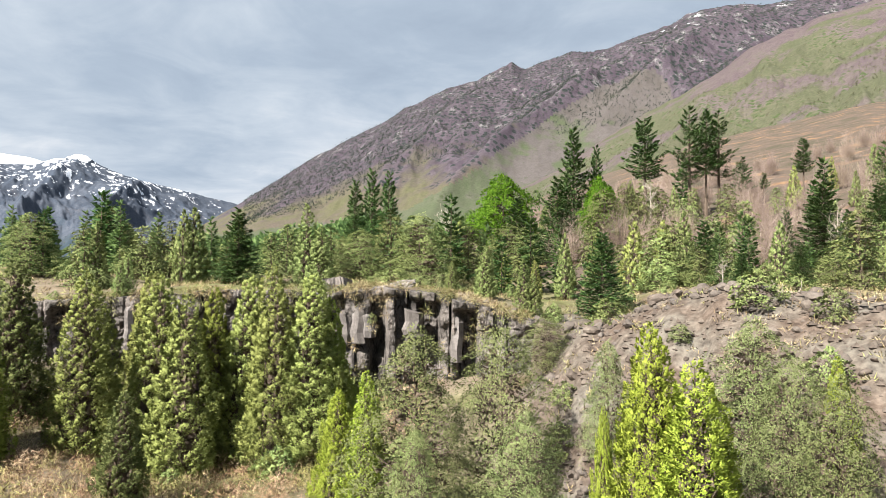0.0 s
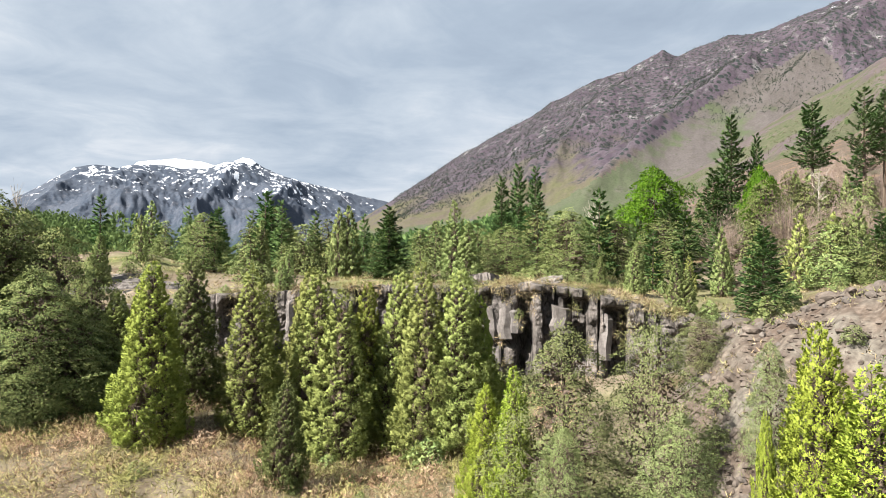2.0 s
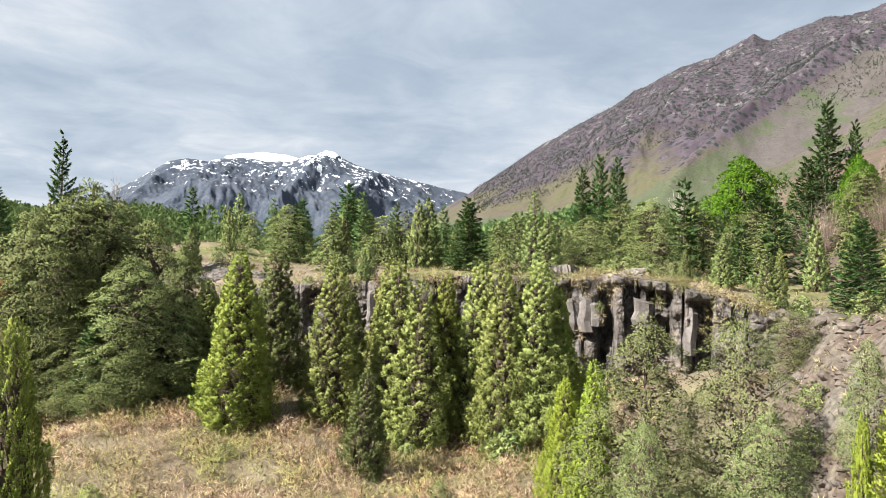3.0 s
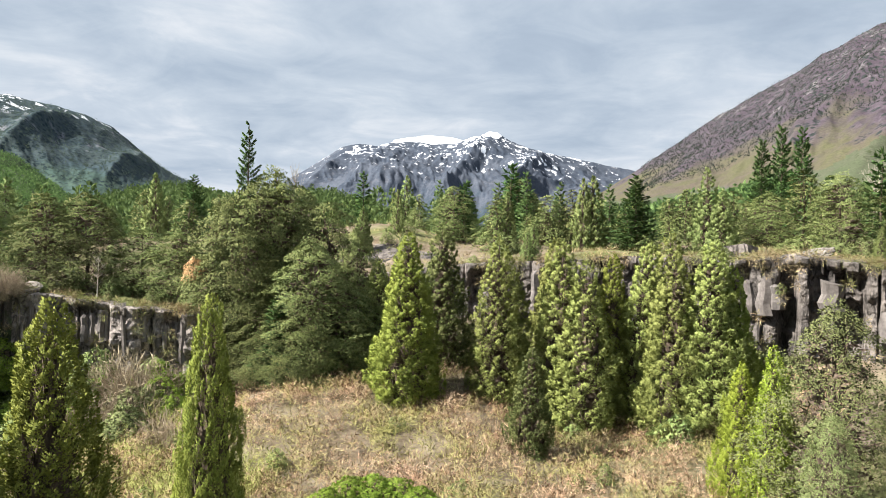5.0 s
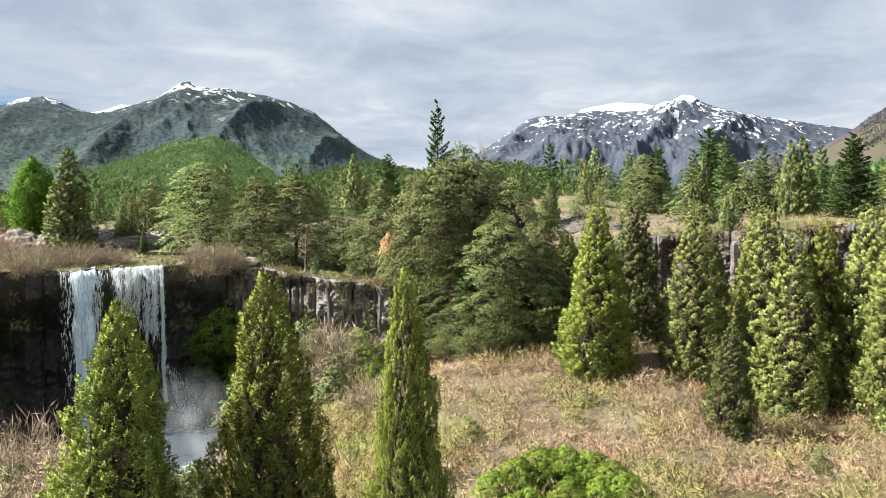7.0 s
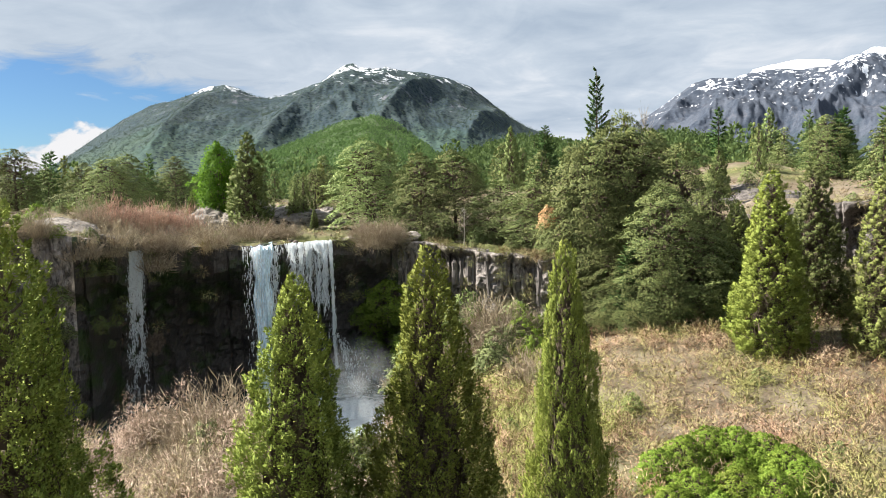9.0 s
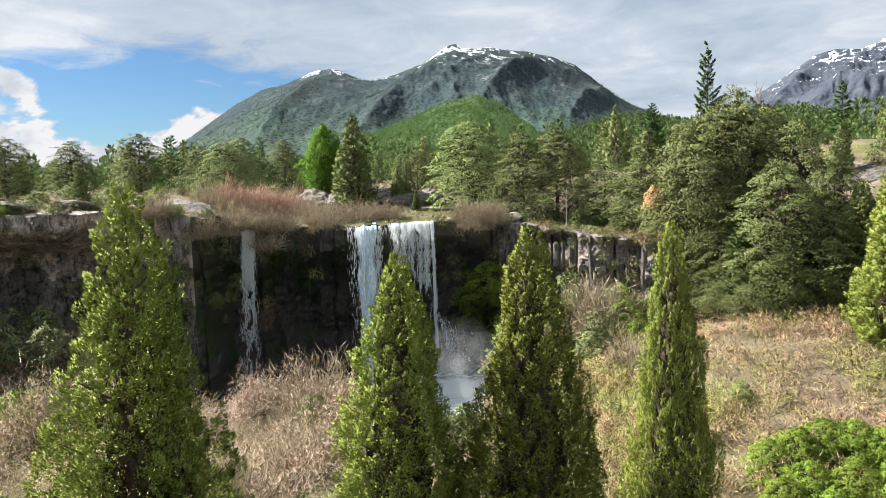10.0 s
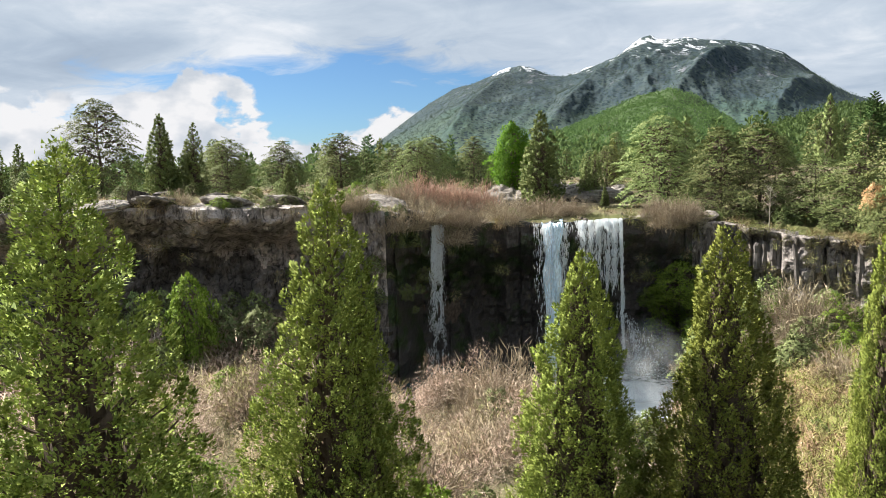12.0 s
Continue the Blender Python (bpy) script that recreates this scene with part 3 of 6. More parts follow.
# ---- the basalt cliff: a cap reaching back over a set-back face of columns and broken blocks ----
def hollow(az):
    """How far the face is undercut behind the rim."""
    return np.interp(az, [-44, -38, -26, -10, 8, 12, 21, 24, 30, 43, 45, 49, 52, 66, 80], [0.2, 0.4, 0.4, 0.6, 0.6, 0.9, 1.0, 3.0, 5.6, 5.6, 1.8, 1.8, 5.2, 5.0, 3.5])


def columnar(az):
    return np.interp(az, [-44, -41, -27, -22, 9, 12, 22, 25, 80], [0.2, 1.0, 1.0, 0.45, 0.5, 1.0, 1.0, 0.3, 0.15])


# deep shaded recesses in the columnar face: bearing, half width in degrees
NICHES = ((-31.7, 0.6), (-35.5, 0.8), (-38.4, 0.7), (-14.5, 0.5), (-9.6, 0.6))


def build_cliff():
    az = np.arange(-43.6, 79, 0.14)
    under, cols = hollow(az), columnar(az)
    d = rim(az)
    arc = np.cumsum(np.concatenate([[0], np.diff(az) * np.pi / 180 * d[1:]]))
    rows = []
    for s in (9.0, 6.5, 4.5, 3.0, 1.8, 1.0, 0.45, 0.1):
        r = d + s
        x, y = -r * np.sin(np.radians(az)), r * np.cos(np.radians(az))
        lump = 0.9 * (fbm(x * 0.4, y * 0.4, 5, 61, 0.6) - 0.45) * (1 if s < 6 else 0.2)
        rows.append(np.stack([x, y, ground_height(x, y, -0.6) + 0.05 + lump], -1))
    top = rows[-1][:, 2]
    r = d - 1.5
    bottom = ground_height(-r * np.sin(np.radians(az)), r * np.cos(np.radians(az)), 7.0) - 0.8
    for v in np.linspace(0.02, 1, 46):
        z = top - (top - bottom) * v
        width = 1.05
        u = arc / width + 0.35 * (grain(arc * 0.2, z * 0.25, 71) - 0.5)
        k = np.floor(u)
        f = u - k
        tall = 1.1 + 1.6 * chance(k, k * 0, 3)
        j = np.floor(z / tall + chance(k, k * 0, 5) * 3)
        block = 0.85 * chance(k, k * 0, 1) + 0.5 * chance(k, j, 2)
        gone = np.where(chance(k, k * 0, 7) < 0.2, -1.3, 0) * smooth(0.05, 0.12, v)
        niche = -2.6 * sum(np.exp(-((az - a) / w) ** 6) for a, w in NICHES) * smooth(0.08, 0.16, v)
        crack = np.where((f < 0.14) & (chance(k, k * 0, 9) < 0.6), -0.7, 0)
        face = (block + gone + crack + niche) * cols + 0.12 * (1 - (2 * f - 1) ** 4) * cols
        rough = 3.4 * (fbm(arc * 0.28, z * 0.4, 5, 81, 0.6) - 0.5) * (1.25 - cols * 0.7) + 0.35 * (fbm(arc * 1.7, z * 1.7, 3, 84) - 0.5)
        deep = np.interp(az, [10, 12, 21.5, 24], [0, 0.36, 0.36, 0])
        shape = under * smooth(0.08, 0.42, v - deep) * (1 - 0.35 * smooth(0.6, 1, v))
        ledge = 0.6 * (1 - smooth(0, 0.16, v)) * grain(arc * 0.35, v * 0, 91)
        r = d + 0.1 + shape - 0.75 * face - rough * (0.3 + smooth(0.0, 0.2, v)) - ledge + 0.35
        rows.append(np.stack([-r * np.sin(np.radians(az)), r * np.cos(np.radians(az)), z + 0 * arc], -1))
    V = np.stack(rows)
    me = mesh_from("cliff", V.reshape(-1, 3), grid_faces(len(rows), len(az)), [BASALT, GROUND, WETSHADEDROCK, LITBASALT, BRIGHTBASALT], False)
    cap = np.zeros((len(rows) - 1, len(az) - 1), np.int32)
    # wet mossy rock by the falls, its dark tone also holding the undercut's shade
    cap[:, (az[:-1] > 22.5 + 1.0 * np.sin(arc[:-1])) & (az[:-1] < 45 + np.sin(arc[:-1] * 1.3))] = 2
    # fluted grey stretch, raking sun put into its colour by a raised tone
    cap[:, (az[:-1] > 10) & (az[:-1] < 22.5 + 1.0 * np.sin(arc[:-1]))] = 3
    # ragged brighter band from the top down, skylight painted into the rock
    depth = 16 + 22 * fbm(arc[:-1] * 0.35, arc[:-1] * 0, 4, 37)
    cap[(np.arange(len(rows) - 1)[:, None] < depth[None]) & (az[:-1] > 45 + np.sin(arc[:-1] * 1.3))[None]] = 4
    cap[:6] = 1
    bare = grain(arc[:-1] * 0.45, arc[:-1] * 0, 33)
    cap[2:7, (az[:-1] > 43.5) & (bare > 0.3)] = 4
    cap[4:7, (az[:-1] < 24) & (bare > 0.6)] = 0
    me.polygons.foreach_set("material_index", cap.ravel())
    return tagged(new("cliff", me), "dark basalt cliff with broken columns round the gorge", "cliff", kind="structure")


CLIFF = build_cliff()


def column_mesh(seed, high, wide):
    rng = np.random.default_rng(seed)
    n = 6
    a = np.arange(n) * 2 * math.pi / n + rng.uniform(-0.2, 0.2, n)
    levels = [0, 0.3, 0.62, 0.9, 1.0]
    V = []
    for i, t in enumerate(levels):
        w = wide / 2 * (0.86 if i == len(levels) - 1 else 1) * rng.uniform(0.9, 1.08)
        ox, oy = rng.normal(0, 0.05 * wide, 2)
        V += [(ox + w * math.cos(q), oy + w * math.sin(q), high * t + (rng.normal(0, 0.05 * high) if i == len(levels) - 1 else 0)) for q in a]
    F = grid_faces(len(levels), n, True).tolist() + [list(range((len(levels) - 1) * n, len(levels) * n))]
    return mesh_from("basalt_column", np.array(V), F, COLUMN)


def column_material():
    k = Mat("column_basalt", 0.8, 0.3)
    fine, streak = k.noise(4, 8, 0.7), k.noise(1.2, 5, 0.6, (1.5, 1.5, 0.3))
    a = k.ramp(streak, (0.3, (0.070, 0.064, 0.062)), (0.55, (0.170, 0.156, 0.150)), (0.75, (0.30, 0.28, 0.27)))
    a = k.mix(k.calc("MULTIPLY", k.each(), 0.5), a, (0.13, 0.11, 0.095))
    k.colour(k.mix(1.0, a, k.ramp(fine, (0.3, 0.55), (0.65, 1.0)), "MULTIPLY")).bump(fine, 0.6, 0.08)
    return k.m


COLUMN = column_material()


def build_columns():
    """Standing columns, one by one, where the face is cleanest."""
    shapes = [column_mesh(200 + i, 1.0, 1.0) for i in range(6)]
    rng = random.Random(7)
    for first, last, step, low, high, wide in ((-38.5, -28.5, 0.95, 1.8, 3.4, 1.25), (11.6, 17.5, 0.34, 1.6, 3.2, 0.45), (17.5, 22.4, 0.5, 1.2, 2.4, 0.5), (-18, -9, 0.8, 2.0, 4.0, 0.8)):
        a = first
        while a < last:
            if any(abs(a - c) < w for c, w in NICHES):
                a += 0.3
                continue
            d = float(rim(np.array([a]))[0]) + rng.choice([-0.15, 0.0, 0.1, 0.2, 0.35, 0.5])
            h = rng.uniform(low, high)
            x, y = at(a, d)
            top = float(plateau(a)) - (rng.uniform(1.1, 2.2) if a < -20 else rng.uniform(0.5, 1.2))
            w = wide * rng.uniform(0.75, 1.4)
            ob = new("basalt_column", rng.choice(shapes))
            ob.parent = CLIFF
            ob.matrix_world = Matrix.LocRotScale((x, y, top - h), Euler((rng.uniform(-0.06, 0.06), rng.uniform(-0.06, 0.06), rng.uniform(0, 6))), (w, w, h))
            if rng.random() < 0.3:
                a += step * rng.uniform(1, 2.5)
            a += step * rng.uniform(0.75, 1.25)


build_columns()


# ---- water ----
def falling_water_material(name, thin, first, last):
    """White water; thin is how much shows where it is torn open."""
    k = Mat(name, 0.35, 0.4)
    n, fine = k.noise(2.2, 5, 0.6, (1, 1, 0.12)), k.noise(8, 4, 0.7, (1, 1, 0.3))
    # white water; the sheet's cool skylit shade is put into the blue tones
    k.colour(k.ramp(n, (0.3, (0.48, 0.68, 0.80)), (0.55, (0.68, 0.82, 0.90)), (0.8, (0.90, 0.95, 0.98))))
    tr, mx, out = k.node("ShaderNodeBsdfTransparent"), k.node("ShaderNodeMixShader"), k.nt.nodes["Material Output"]
    k.link(k.ramp(k.calc("ADD", k.calc("MULTIPLY", n, 0.5), k.calc("MULTIPLY", fine, 0.5)), (first, thin), (last, 1.0)), mx.inputs[0])
    k.link(tr.outputs[0], mx.inputs[1])
    k.link(k.b.outputs[0], mx.inputs[2])
    k.link(mx.outputs[0], out.inputs[0])
    return k.m


def drop_material(name, share, a, b):
    """Single drops and torn strands of white water, light showing through them."""
    k = Mat(name, 0.4, 0.4)
    k.colour(k.ramp(k.island(), (0.0, a), (1.0, b)))
    tr, gl, mx, m2 = k.node("ShaderNodeBsdfTransparent"), k.node("ShaderNodeBsdfTranslucent"), k.node("ShaderNodeMixShader"), k.node("ShaderNodeMixShader")
    gl.inputs[0].default_value = (*b, 1)
    mx.inputs[0].default_value, m2.inputs[0].default_value = 0.4, share
    k.link(k.b.outputs[0], mx.inputs[1])
    k.link(gl.outputs[0], mx.inputs[2])
    k.link(tr.outputs[0], m2.inputs[1])
    k.link(mx.outputs[0], m2.inputs[2])
    k.link(m2.outputs[0], k.nt.nodes["Material Output"].inputs[0])
    return k.m


def pool_material():
    k = Mat("pool_water", 0.12, 0.5)
    foam = k.noise(0.9, 7, 0.65, (1, 1, 1), 0.6)
    mp = k.node("ShaderNodeVectorMath")
    mp.operation = "DISTANCE"
    k.link(k.where, mp.inputs[0])
    mp.inputs[1].default_value = (*at(28, 56), 2.4)
    near = k.ramp(k.calc("DIVIDE", mp.outputs["Value"], 16.0), (0.1, 1.0), (0.7, 0.0))
    white = k.ramp(k.calc("ADD", k.calc("MULTIPLY", near, 0.55), foam), (0.62, 0.0), (0.8, 1.0))
    k.colour(k.mix(white, (0.03, 0.075, 0.07), (0.62, 0.68, 0.70)))
    k.link(k.ramp(white, (0.0, 0.1), (1.0, 0.7)), k.b.inputs["Roughness"])
    k.bump(foam, 0.7, 0.25)
    return k.m


WATER, POOL = falling_water_material("smooth_falling_water", 0.45, 0.36, 0.56), pool_material()
DROPS = drop_material("broken_falling_water", 0.62, (0.62, 0.72, 0.78), (0.95, 0.97, 0.98))
SPRAY = drop_material("spray", 0.55, (0.6, 0.68, 0.72), (0.85, 0.89, 0.92))


def fall(name, parent, first, last, top, bottom, seed, throw=1.2, spread=1.0, start=0.6, across=30, lean=0.0):
    """A falling sheet of water between two bearings, thrown out from the lip and rippled."""
    steps = 30
    u, t = np.meshgrid(np.linspace(-1, 1, across), np.linspace(0, 1, steps), indexing="ij")
    mid, half = (first + last) / 2, (last - first) / 2
    a = mid + lean * t + half * u * (1 + (spread - 1) * t ** 0.5) * (0.8 + 0.4 * grain(u * 0 + 3, t * 9, seed)) + 0.3 * half * (grain(u * 7, t * 6, seed) - 0.5)
    run, drop = smooth(0, 0.1, t), np.clip((t - 0.08) / 0.92, 0, 1)
    r = float(rim(np.array([mid]))[0]) - 0.45 + (start + 0.45) * (1 - run) - throw * drop ** 0.6 * (0.85 + 0.3 * grain(u * 5 + 9, t * 2, seed))
    r = r - 0.5 * (grain(u * 9, t * 3, seed + 1) - 0.5) * run - 0.2 * (1 - u ** 2)
    z = top - 0.25 * grain(u * 4, t * 0, seed + 2) - 0.12 * run - (top - 0.12 - bottom) * drop ** 1.3
    V = np.stack([-r * np.sin(np.radians(a)), r * np.cos(np.radians(a)), z], -1).reshape(-1, 3)
    return part(name, mesh_from(name, V, grid_faces(across, steps), WATER, True), parent)


def strands(name, parent, streams, n, top, bottom, seed, throw=1.0, long=0.5, wide=0.07, fade=1.6, clump=0.35):
    """Torn water: drops and short threads falling in streams (bearing at the lip, bearing at the foot, spread at lip and foot, share)."""
    rng = np.random.default_rng(seed)
    S = np.array(streams, float)
    i = rng.choice(len(S), n, p=S[:, 4] / S[:, 4].sum())
    t = rng.uniform(0, 1, n) ** fade
    a = S[i, 0] + (S[i, 1] - S[i, 0]) * t ** 0.8 + rng.normal(0, 1, n) * (S[i, 2] + (S[i, 3] - S[i, 2]) * t) + 0.05 * np.sin(t * 19 + i * 2.1) * t
    keep = (grain(a * 5.0, t * 16, seed) + 0.35 * grain(a * 16, t * 40, seed + 3)) > clump * (0.4 + 1.5 * t)
    a, t = a[keep], t[keep]
    m = len(a)
    lip = rim(a) - 0.5
    r = lip - throw * t ** 0.55 * rng.uniform(0.75, 1.2, m) + rng.normal(0, 0.12, m)
    z = top - (top - bottom) * t - 0.1 * rng.uniform(0, 1, m)
    P = np.stack([-r * np.sin(np.radians(a)), r * np.cos(np.radians(a)), z], -1)
    size = long * (0.35 + 0.8 * rng.uniform(0, 1, m) * (1.1 - 0.7 * t))
    V, F = cards_tri(P, np.array([0, 0, -1.0]) + rng.normal(0, 0.07, (m, 3)) * (1 + 2 * t[:, None]), size, wide * (1.1 - 0.45 * t), rng, face=np.stack([-P[:, 0], -P[:, 1], 0 * r], -1) / 60, loose=0.4)
    return tagged(part(name, mesh_from(name, V, F, DROPS), parent), kind="stuff")


def waterfall(label):
    root = new("waterfall")
    return tagged(root, label, "waterfall", "waterfalls")


def part(name, me, parent, label=""):
    ob = new(name, me)
    ob.parent = parent
    return tagged(ob, label)


def cards_tri(P, U, length, width, rng, face=None, loose=0.6):
    """Slender single leaves, stalks or drops: a triangle at each point P along U."""
    n = len(P)
    U = U / np.maximum(np.linalg.norm(U, axis=1, keepdims=True), 1e-6)
    S = np.cross(U, rng.normal(size=(n, 3)) if face is None else face + rng.normal(0, loose, (n, 3)))
    S /= np.maximum(np.linalg.norm(S, axis=1, keepdims=True), 1e-6)
    L, W = (length * rng.uniform(0.6, 1.4, n))[:, None], (width * rng.uniform(0.6, 1.4, n))[:, None] / 2
    return np.stack([P - S * W, P + S * W, P + U * L], 1).reshape(-1, 3), np.arange(3 * n).reshape(-1, 3)


def plume(n, az, r, size, low, lift, seed):
    """Fine drops blown up over the pool."""
    rng = np.random.default_rng(seed)
    up = rng.exponential(lift, n)
    P = np.array([*at(az, r), low]) + rng.normal(0, 1, (n, 3)) * np.array([size, size, 0.15]) * (1 - 0.12 * np.minimum(up, 5))[:, None]
    P[:, 2] += up
    P = P[P[:, 2] > 2.4]
    return cards_tri(P, rng.normal(size=P.shape), 0.016, 0.018, rng)


def build_water():
    az, r = np.meshgrid(np.linspace(14, 56, 60), np.linspace(28, 70, 40), indexing="ij")
    V = np.stack([-r * np.sin(np.radians(az)), r * np.cos(np.radians(az)), 2.5 + 0.25 * (fbm(az * 1.5, r * 0.7, 3, 5) - 0.5)], -1).reshape(-1, 3)
    tagged(new("water", mesh_from("water", V, grid_faces(60, 40), POOL, True)), "foaming dark river pool below the waterfalls", "water", kind="structure")
    big = waterfall("broad white waterfall pouring over the basalt rim")
    fall("sheet", big, 32.2, 33.7, 15.95, 2.6, 1, 1.2, 0.7, 2.4, 40, 0.2)
    strands("strand", big, [(33.4, 33.2, 0.3, 0.16, 2), (32.7, 32.8, 0.35, 0.2, 3), (32.0, 32.5, 0.2, 0.2, 1.5), (34.2, 34.0, 0.12, 0.25, 0.5)], 2000, 15.85, 2.6, 2, 1.3, 0.6, 0.08, 1.2, 0.2)
    strands("curtain", big, [(30.8, 30.4, 0.18, 0.25, 1.0), (30.2, 29.9, 0.1, 0.2, 0.9), (29.6, 29.4, 0.16, 0.2, 1.2), (29.0, 28.8, 0.12, 0.16, 1.5), (28.45, 28.4, 0.14, 0.15, 1.9), (27.95, 27.9, 0.05, 0.07, 1.0)],
            9500, 15.95, 3.5, 3, 1.0, 0.55, 0.036, 2.2, 0.6)
    strands("thread", big, [(27.9, 27.85, 0.04, 0.08, 1)], 1300, 15.8, 4.5, 4, 0.7, 0.5, 0.06, 1.0, 0.3)
    strands("splash", big, [(27.75, 26.3, 0.06, 0.3, 1), (27.75, 25.2, 0.1, 0.6, 0.6)], 900, 8.0, 2.6, 5, 3.4, 0.3, 0.05, 0.7, 0.3)
    small = waterfall("narrow white waterfall over the dark undercut cliff")
    strands("strand", small, [(41.85, 42.2, 0.12, 0.3, 3), (41.55, 41.75, 0.12, 0.22, 3), (41.95, 42.7, 0.1, 0.2, 0.7)], 6800, 15.95, 2.8, 6, 0.9, 0.32, 0.042, 1.7, 0.48)
    for i, (n, az, r, size, low, lift) in enumerate(((7000, 26.2, 57, 1.8, 2.6, 0.8), (7000, 30, 57, 2.2, 2.6, 0.7), (6000, 42, 58, 0.9, 2.6, 0.6))):
        v, f = plume(n, az, r, size, low, lift, 50 + i)
        tagged(new("spray", mesh_from("spray", v, f, SPRAY)), "fine white spray rising from the foot of the falls", "spray", kind="stuff")


def mist_material(centre, high, wide):
    """Drifting mist: dense near its heart, torn and thin towards its edges."""
    k = Mat("mist", 0.8, 0.0)
    k.b.inputs["Base Color"].default_value = (0.80, 0.85, 0.88, 1)
    off, div, far = k.node("ShaderNodeVectorMath"), k.node("ShaderNodeVectorMath"), k.node("ShaderNodeVectorMath")
    off.operation, div.operation, far.operation = "SUBTRACT", "DIVIDE", "LENGTH"
    off.inputs[1].default_value, div.inputs[1].default_value = centre, (wide, wide, high)
    k.link(k.where, off.inputs[0])
    k.link(off.outputs[0], div.inputs[0])
    k.link(div.outputs[0], far.inputs[0])
    heart = k.ramp(far.outputs["Value"], (0.1, 1.0), (0.95, 0.0))
    torn = k.ramp(k.noise(0.7, 5, 0.55, (1, 1, 0.6), 0.5), (0.3, 0.25), (0.7, 1.0))
    tr, mx = k.node("ShaderNodeBsdfTransparent"), k.node("ShaderNodeMixShader")
    k.link(k.calc("MULTIPLY", k.calc("MULTIPLY", heart, torn), 0.30), mx.inputs[0])
    k.link(tr.outputs[0], mx.inputs[1])
    k.link(k.b.outputs[0], mx.inputs[2])
    k.link(mx.outputs[0], k.nt.nodes["Material Output"].inputs[0])
    return k.m


def build_mist():
    """Three rippled veils of mist, one behind another, over the foot of the broad fall."""
    centre = (*at(26.0, 56.5), 4.2)
    stuff = mist_material(centre, 5.2, 3.6)
    pieces = []
    for i in range(3):
        u, w = np.meshgrid(np.linspace(-3.8, 3.8, 24), np.linspace(-2.0, 5.4, 24), indexing="ij")
        a = 26.0 + np.degrees(u / 56.5)
        r = 55.2 + 1.2 * i + 0.9 * np.sin(u * 0.9 + i * 2) + 0.8 * (grain(u * 0.8 + 5, w * 0.8, 70 + i) - 0.5)
        pieces.append((np.stack([-r * np.sin(np.radians(a)), r * np.cos(np.radians(a)), centre[2] + w], -1).reshape(-1, 3), grid_faces(24, 24)))
    V = np.concatenate([p[0] for p in pieces])
    F = np.concatenate([p[1] + i * 576 for i, p in enumerate(pieces)])
    tagged(new("mist", mesh_from("mist", V, F, stuff, True)), "pale mist drifting up from the plunge pool", "mist", kind="stuff")


build_water()
build_mist()


# ---- plants ----
def leaves_at(P, U, N, length, width, rng, loose=0.35):
    """Single leaves, a triangle at each point P growing along U and turned to N, shaded as part of their spray."""
    n = len(P)
    unit = lambda v: v / np.maximum(np.linalg.norm(v, axis=1, keepdims=True), 1e-6)
    U, N = unit(U), unit(N)
    S = unit(np.cross(U, N + rng.normal(0, loose, (n, 3))))
    S = np.where((np.cross(S, U) * N).sum(1, keepdims=True) < 0, -S, S)
    L, W = (length * rng.uniform(0.6, 1.4, n))[:, None], (width * rng.uniform(0.6, 1.4, n))[:, None] / 2
    V = np.stack([P - S * W, P + S * W, P + U * L], 1).reshape(-1, 3)
    return V, np.arange(3 * n).reshape(-1, 3), np.repeat(unit(N + 0.45 * np.cross(S, U) + rng.normal(0, 0.12, (n, 3))), 3, 0)


def cards(P, U, length, width, rng, fold=0.25, face=None, loose=0.6):
    """Small folded leaves: one kite of four corners at each point P, growing along U."""
    n = len(P)
    U = U / np.maximum(np.linalg.norm(U, axis=1, keepdims=True), 1e-6)
    turn = rng.normal(size=(n, 3)) if face is None else face + rng.normal(0, loose, (n, 3))
    S = np.cross(U, turn)
    S /= np.maximum(np.linalg.norm(S, axis=1, keepdims=True), 1e-6)
    B = np.cross(U, S)
    L = (length * rng.uniform(0.6, 1.3, n))[:, None]
    W = (width * rng.uniform(0.6, 1.3, n))[:, None]
    V = np.stack([P, P + U * L * 0.5 + S * W * 0.5 + B * W * fold, P + U * L, P + U * L * 0.5 - S * W * 0.5 + B * W * fold], 1)
    return V.reshape(-1, 3), np.arange(4 * n).reshape(-1, 4)


def stick(points, radii, sides=5):
    """A tapered limb along a line of points."""
    P, V = np.array(points, float), []
    for i, p in enumerate(P):
        d = P[min(i + 1, len(P) - 1)] - P[max(i - 1, 0)]
        d /= max(np.linalg.norm(d), 1e-6)
        a = np.cross(d, (0.31, 0.95, 0.1) if abs(d[1]) < 0.9 else (1, 0, 0))
        a /= np.linalg.norm(a)
        b = np.cross(d, a)
        for k in range(sides):
            t = 2 * math.pi * k / sides
            V.append(p + radii[i] * (a * math.cos(t) + b * math.sin(t)))
    F = grid_faces(len(P), sides, True)
    return np.array(V), F


def joined(pieces):
    V, F, n = [], [], 0
    for v, f in pieces:
        V.append(v), F.append(f + n)
        n += len(v)
    return np.concatenate(V), np.concatenate(F)


def ball(rng, n):
    v = rng.normal(size=(n, 3))
    return v / np.linalg.norm(v, axis=1, keepdims=True) * rng.uniform(0, 1, (n, 1)) ** (1 / 3)


def bent_trunk(rng, h, r, lean=0.03, steps=7):
    t = np.linspace(0, 1, steps)
    w = np.cumsum(rng.normal(0, lean * h / steps, (steps, 2)), 0)
    return [(w[i, 0], w[i, 1], h * t[i]) for i in range(steps)], [r * (1 - 0.93 * t[i]) for i in range(steps)]


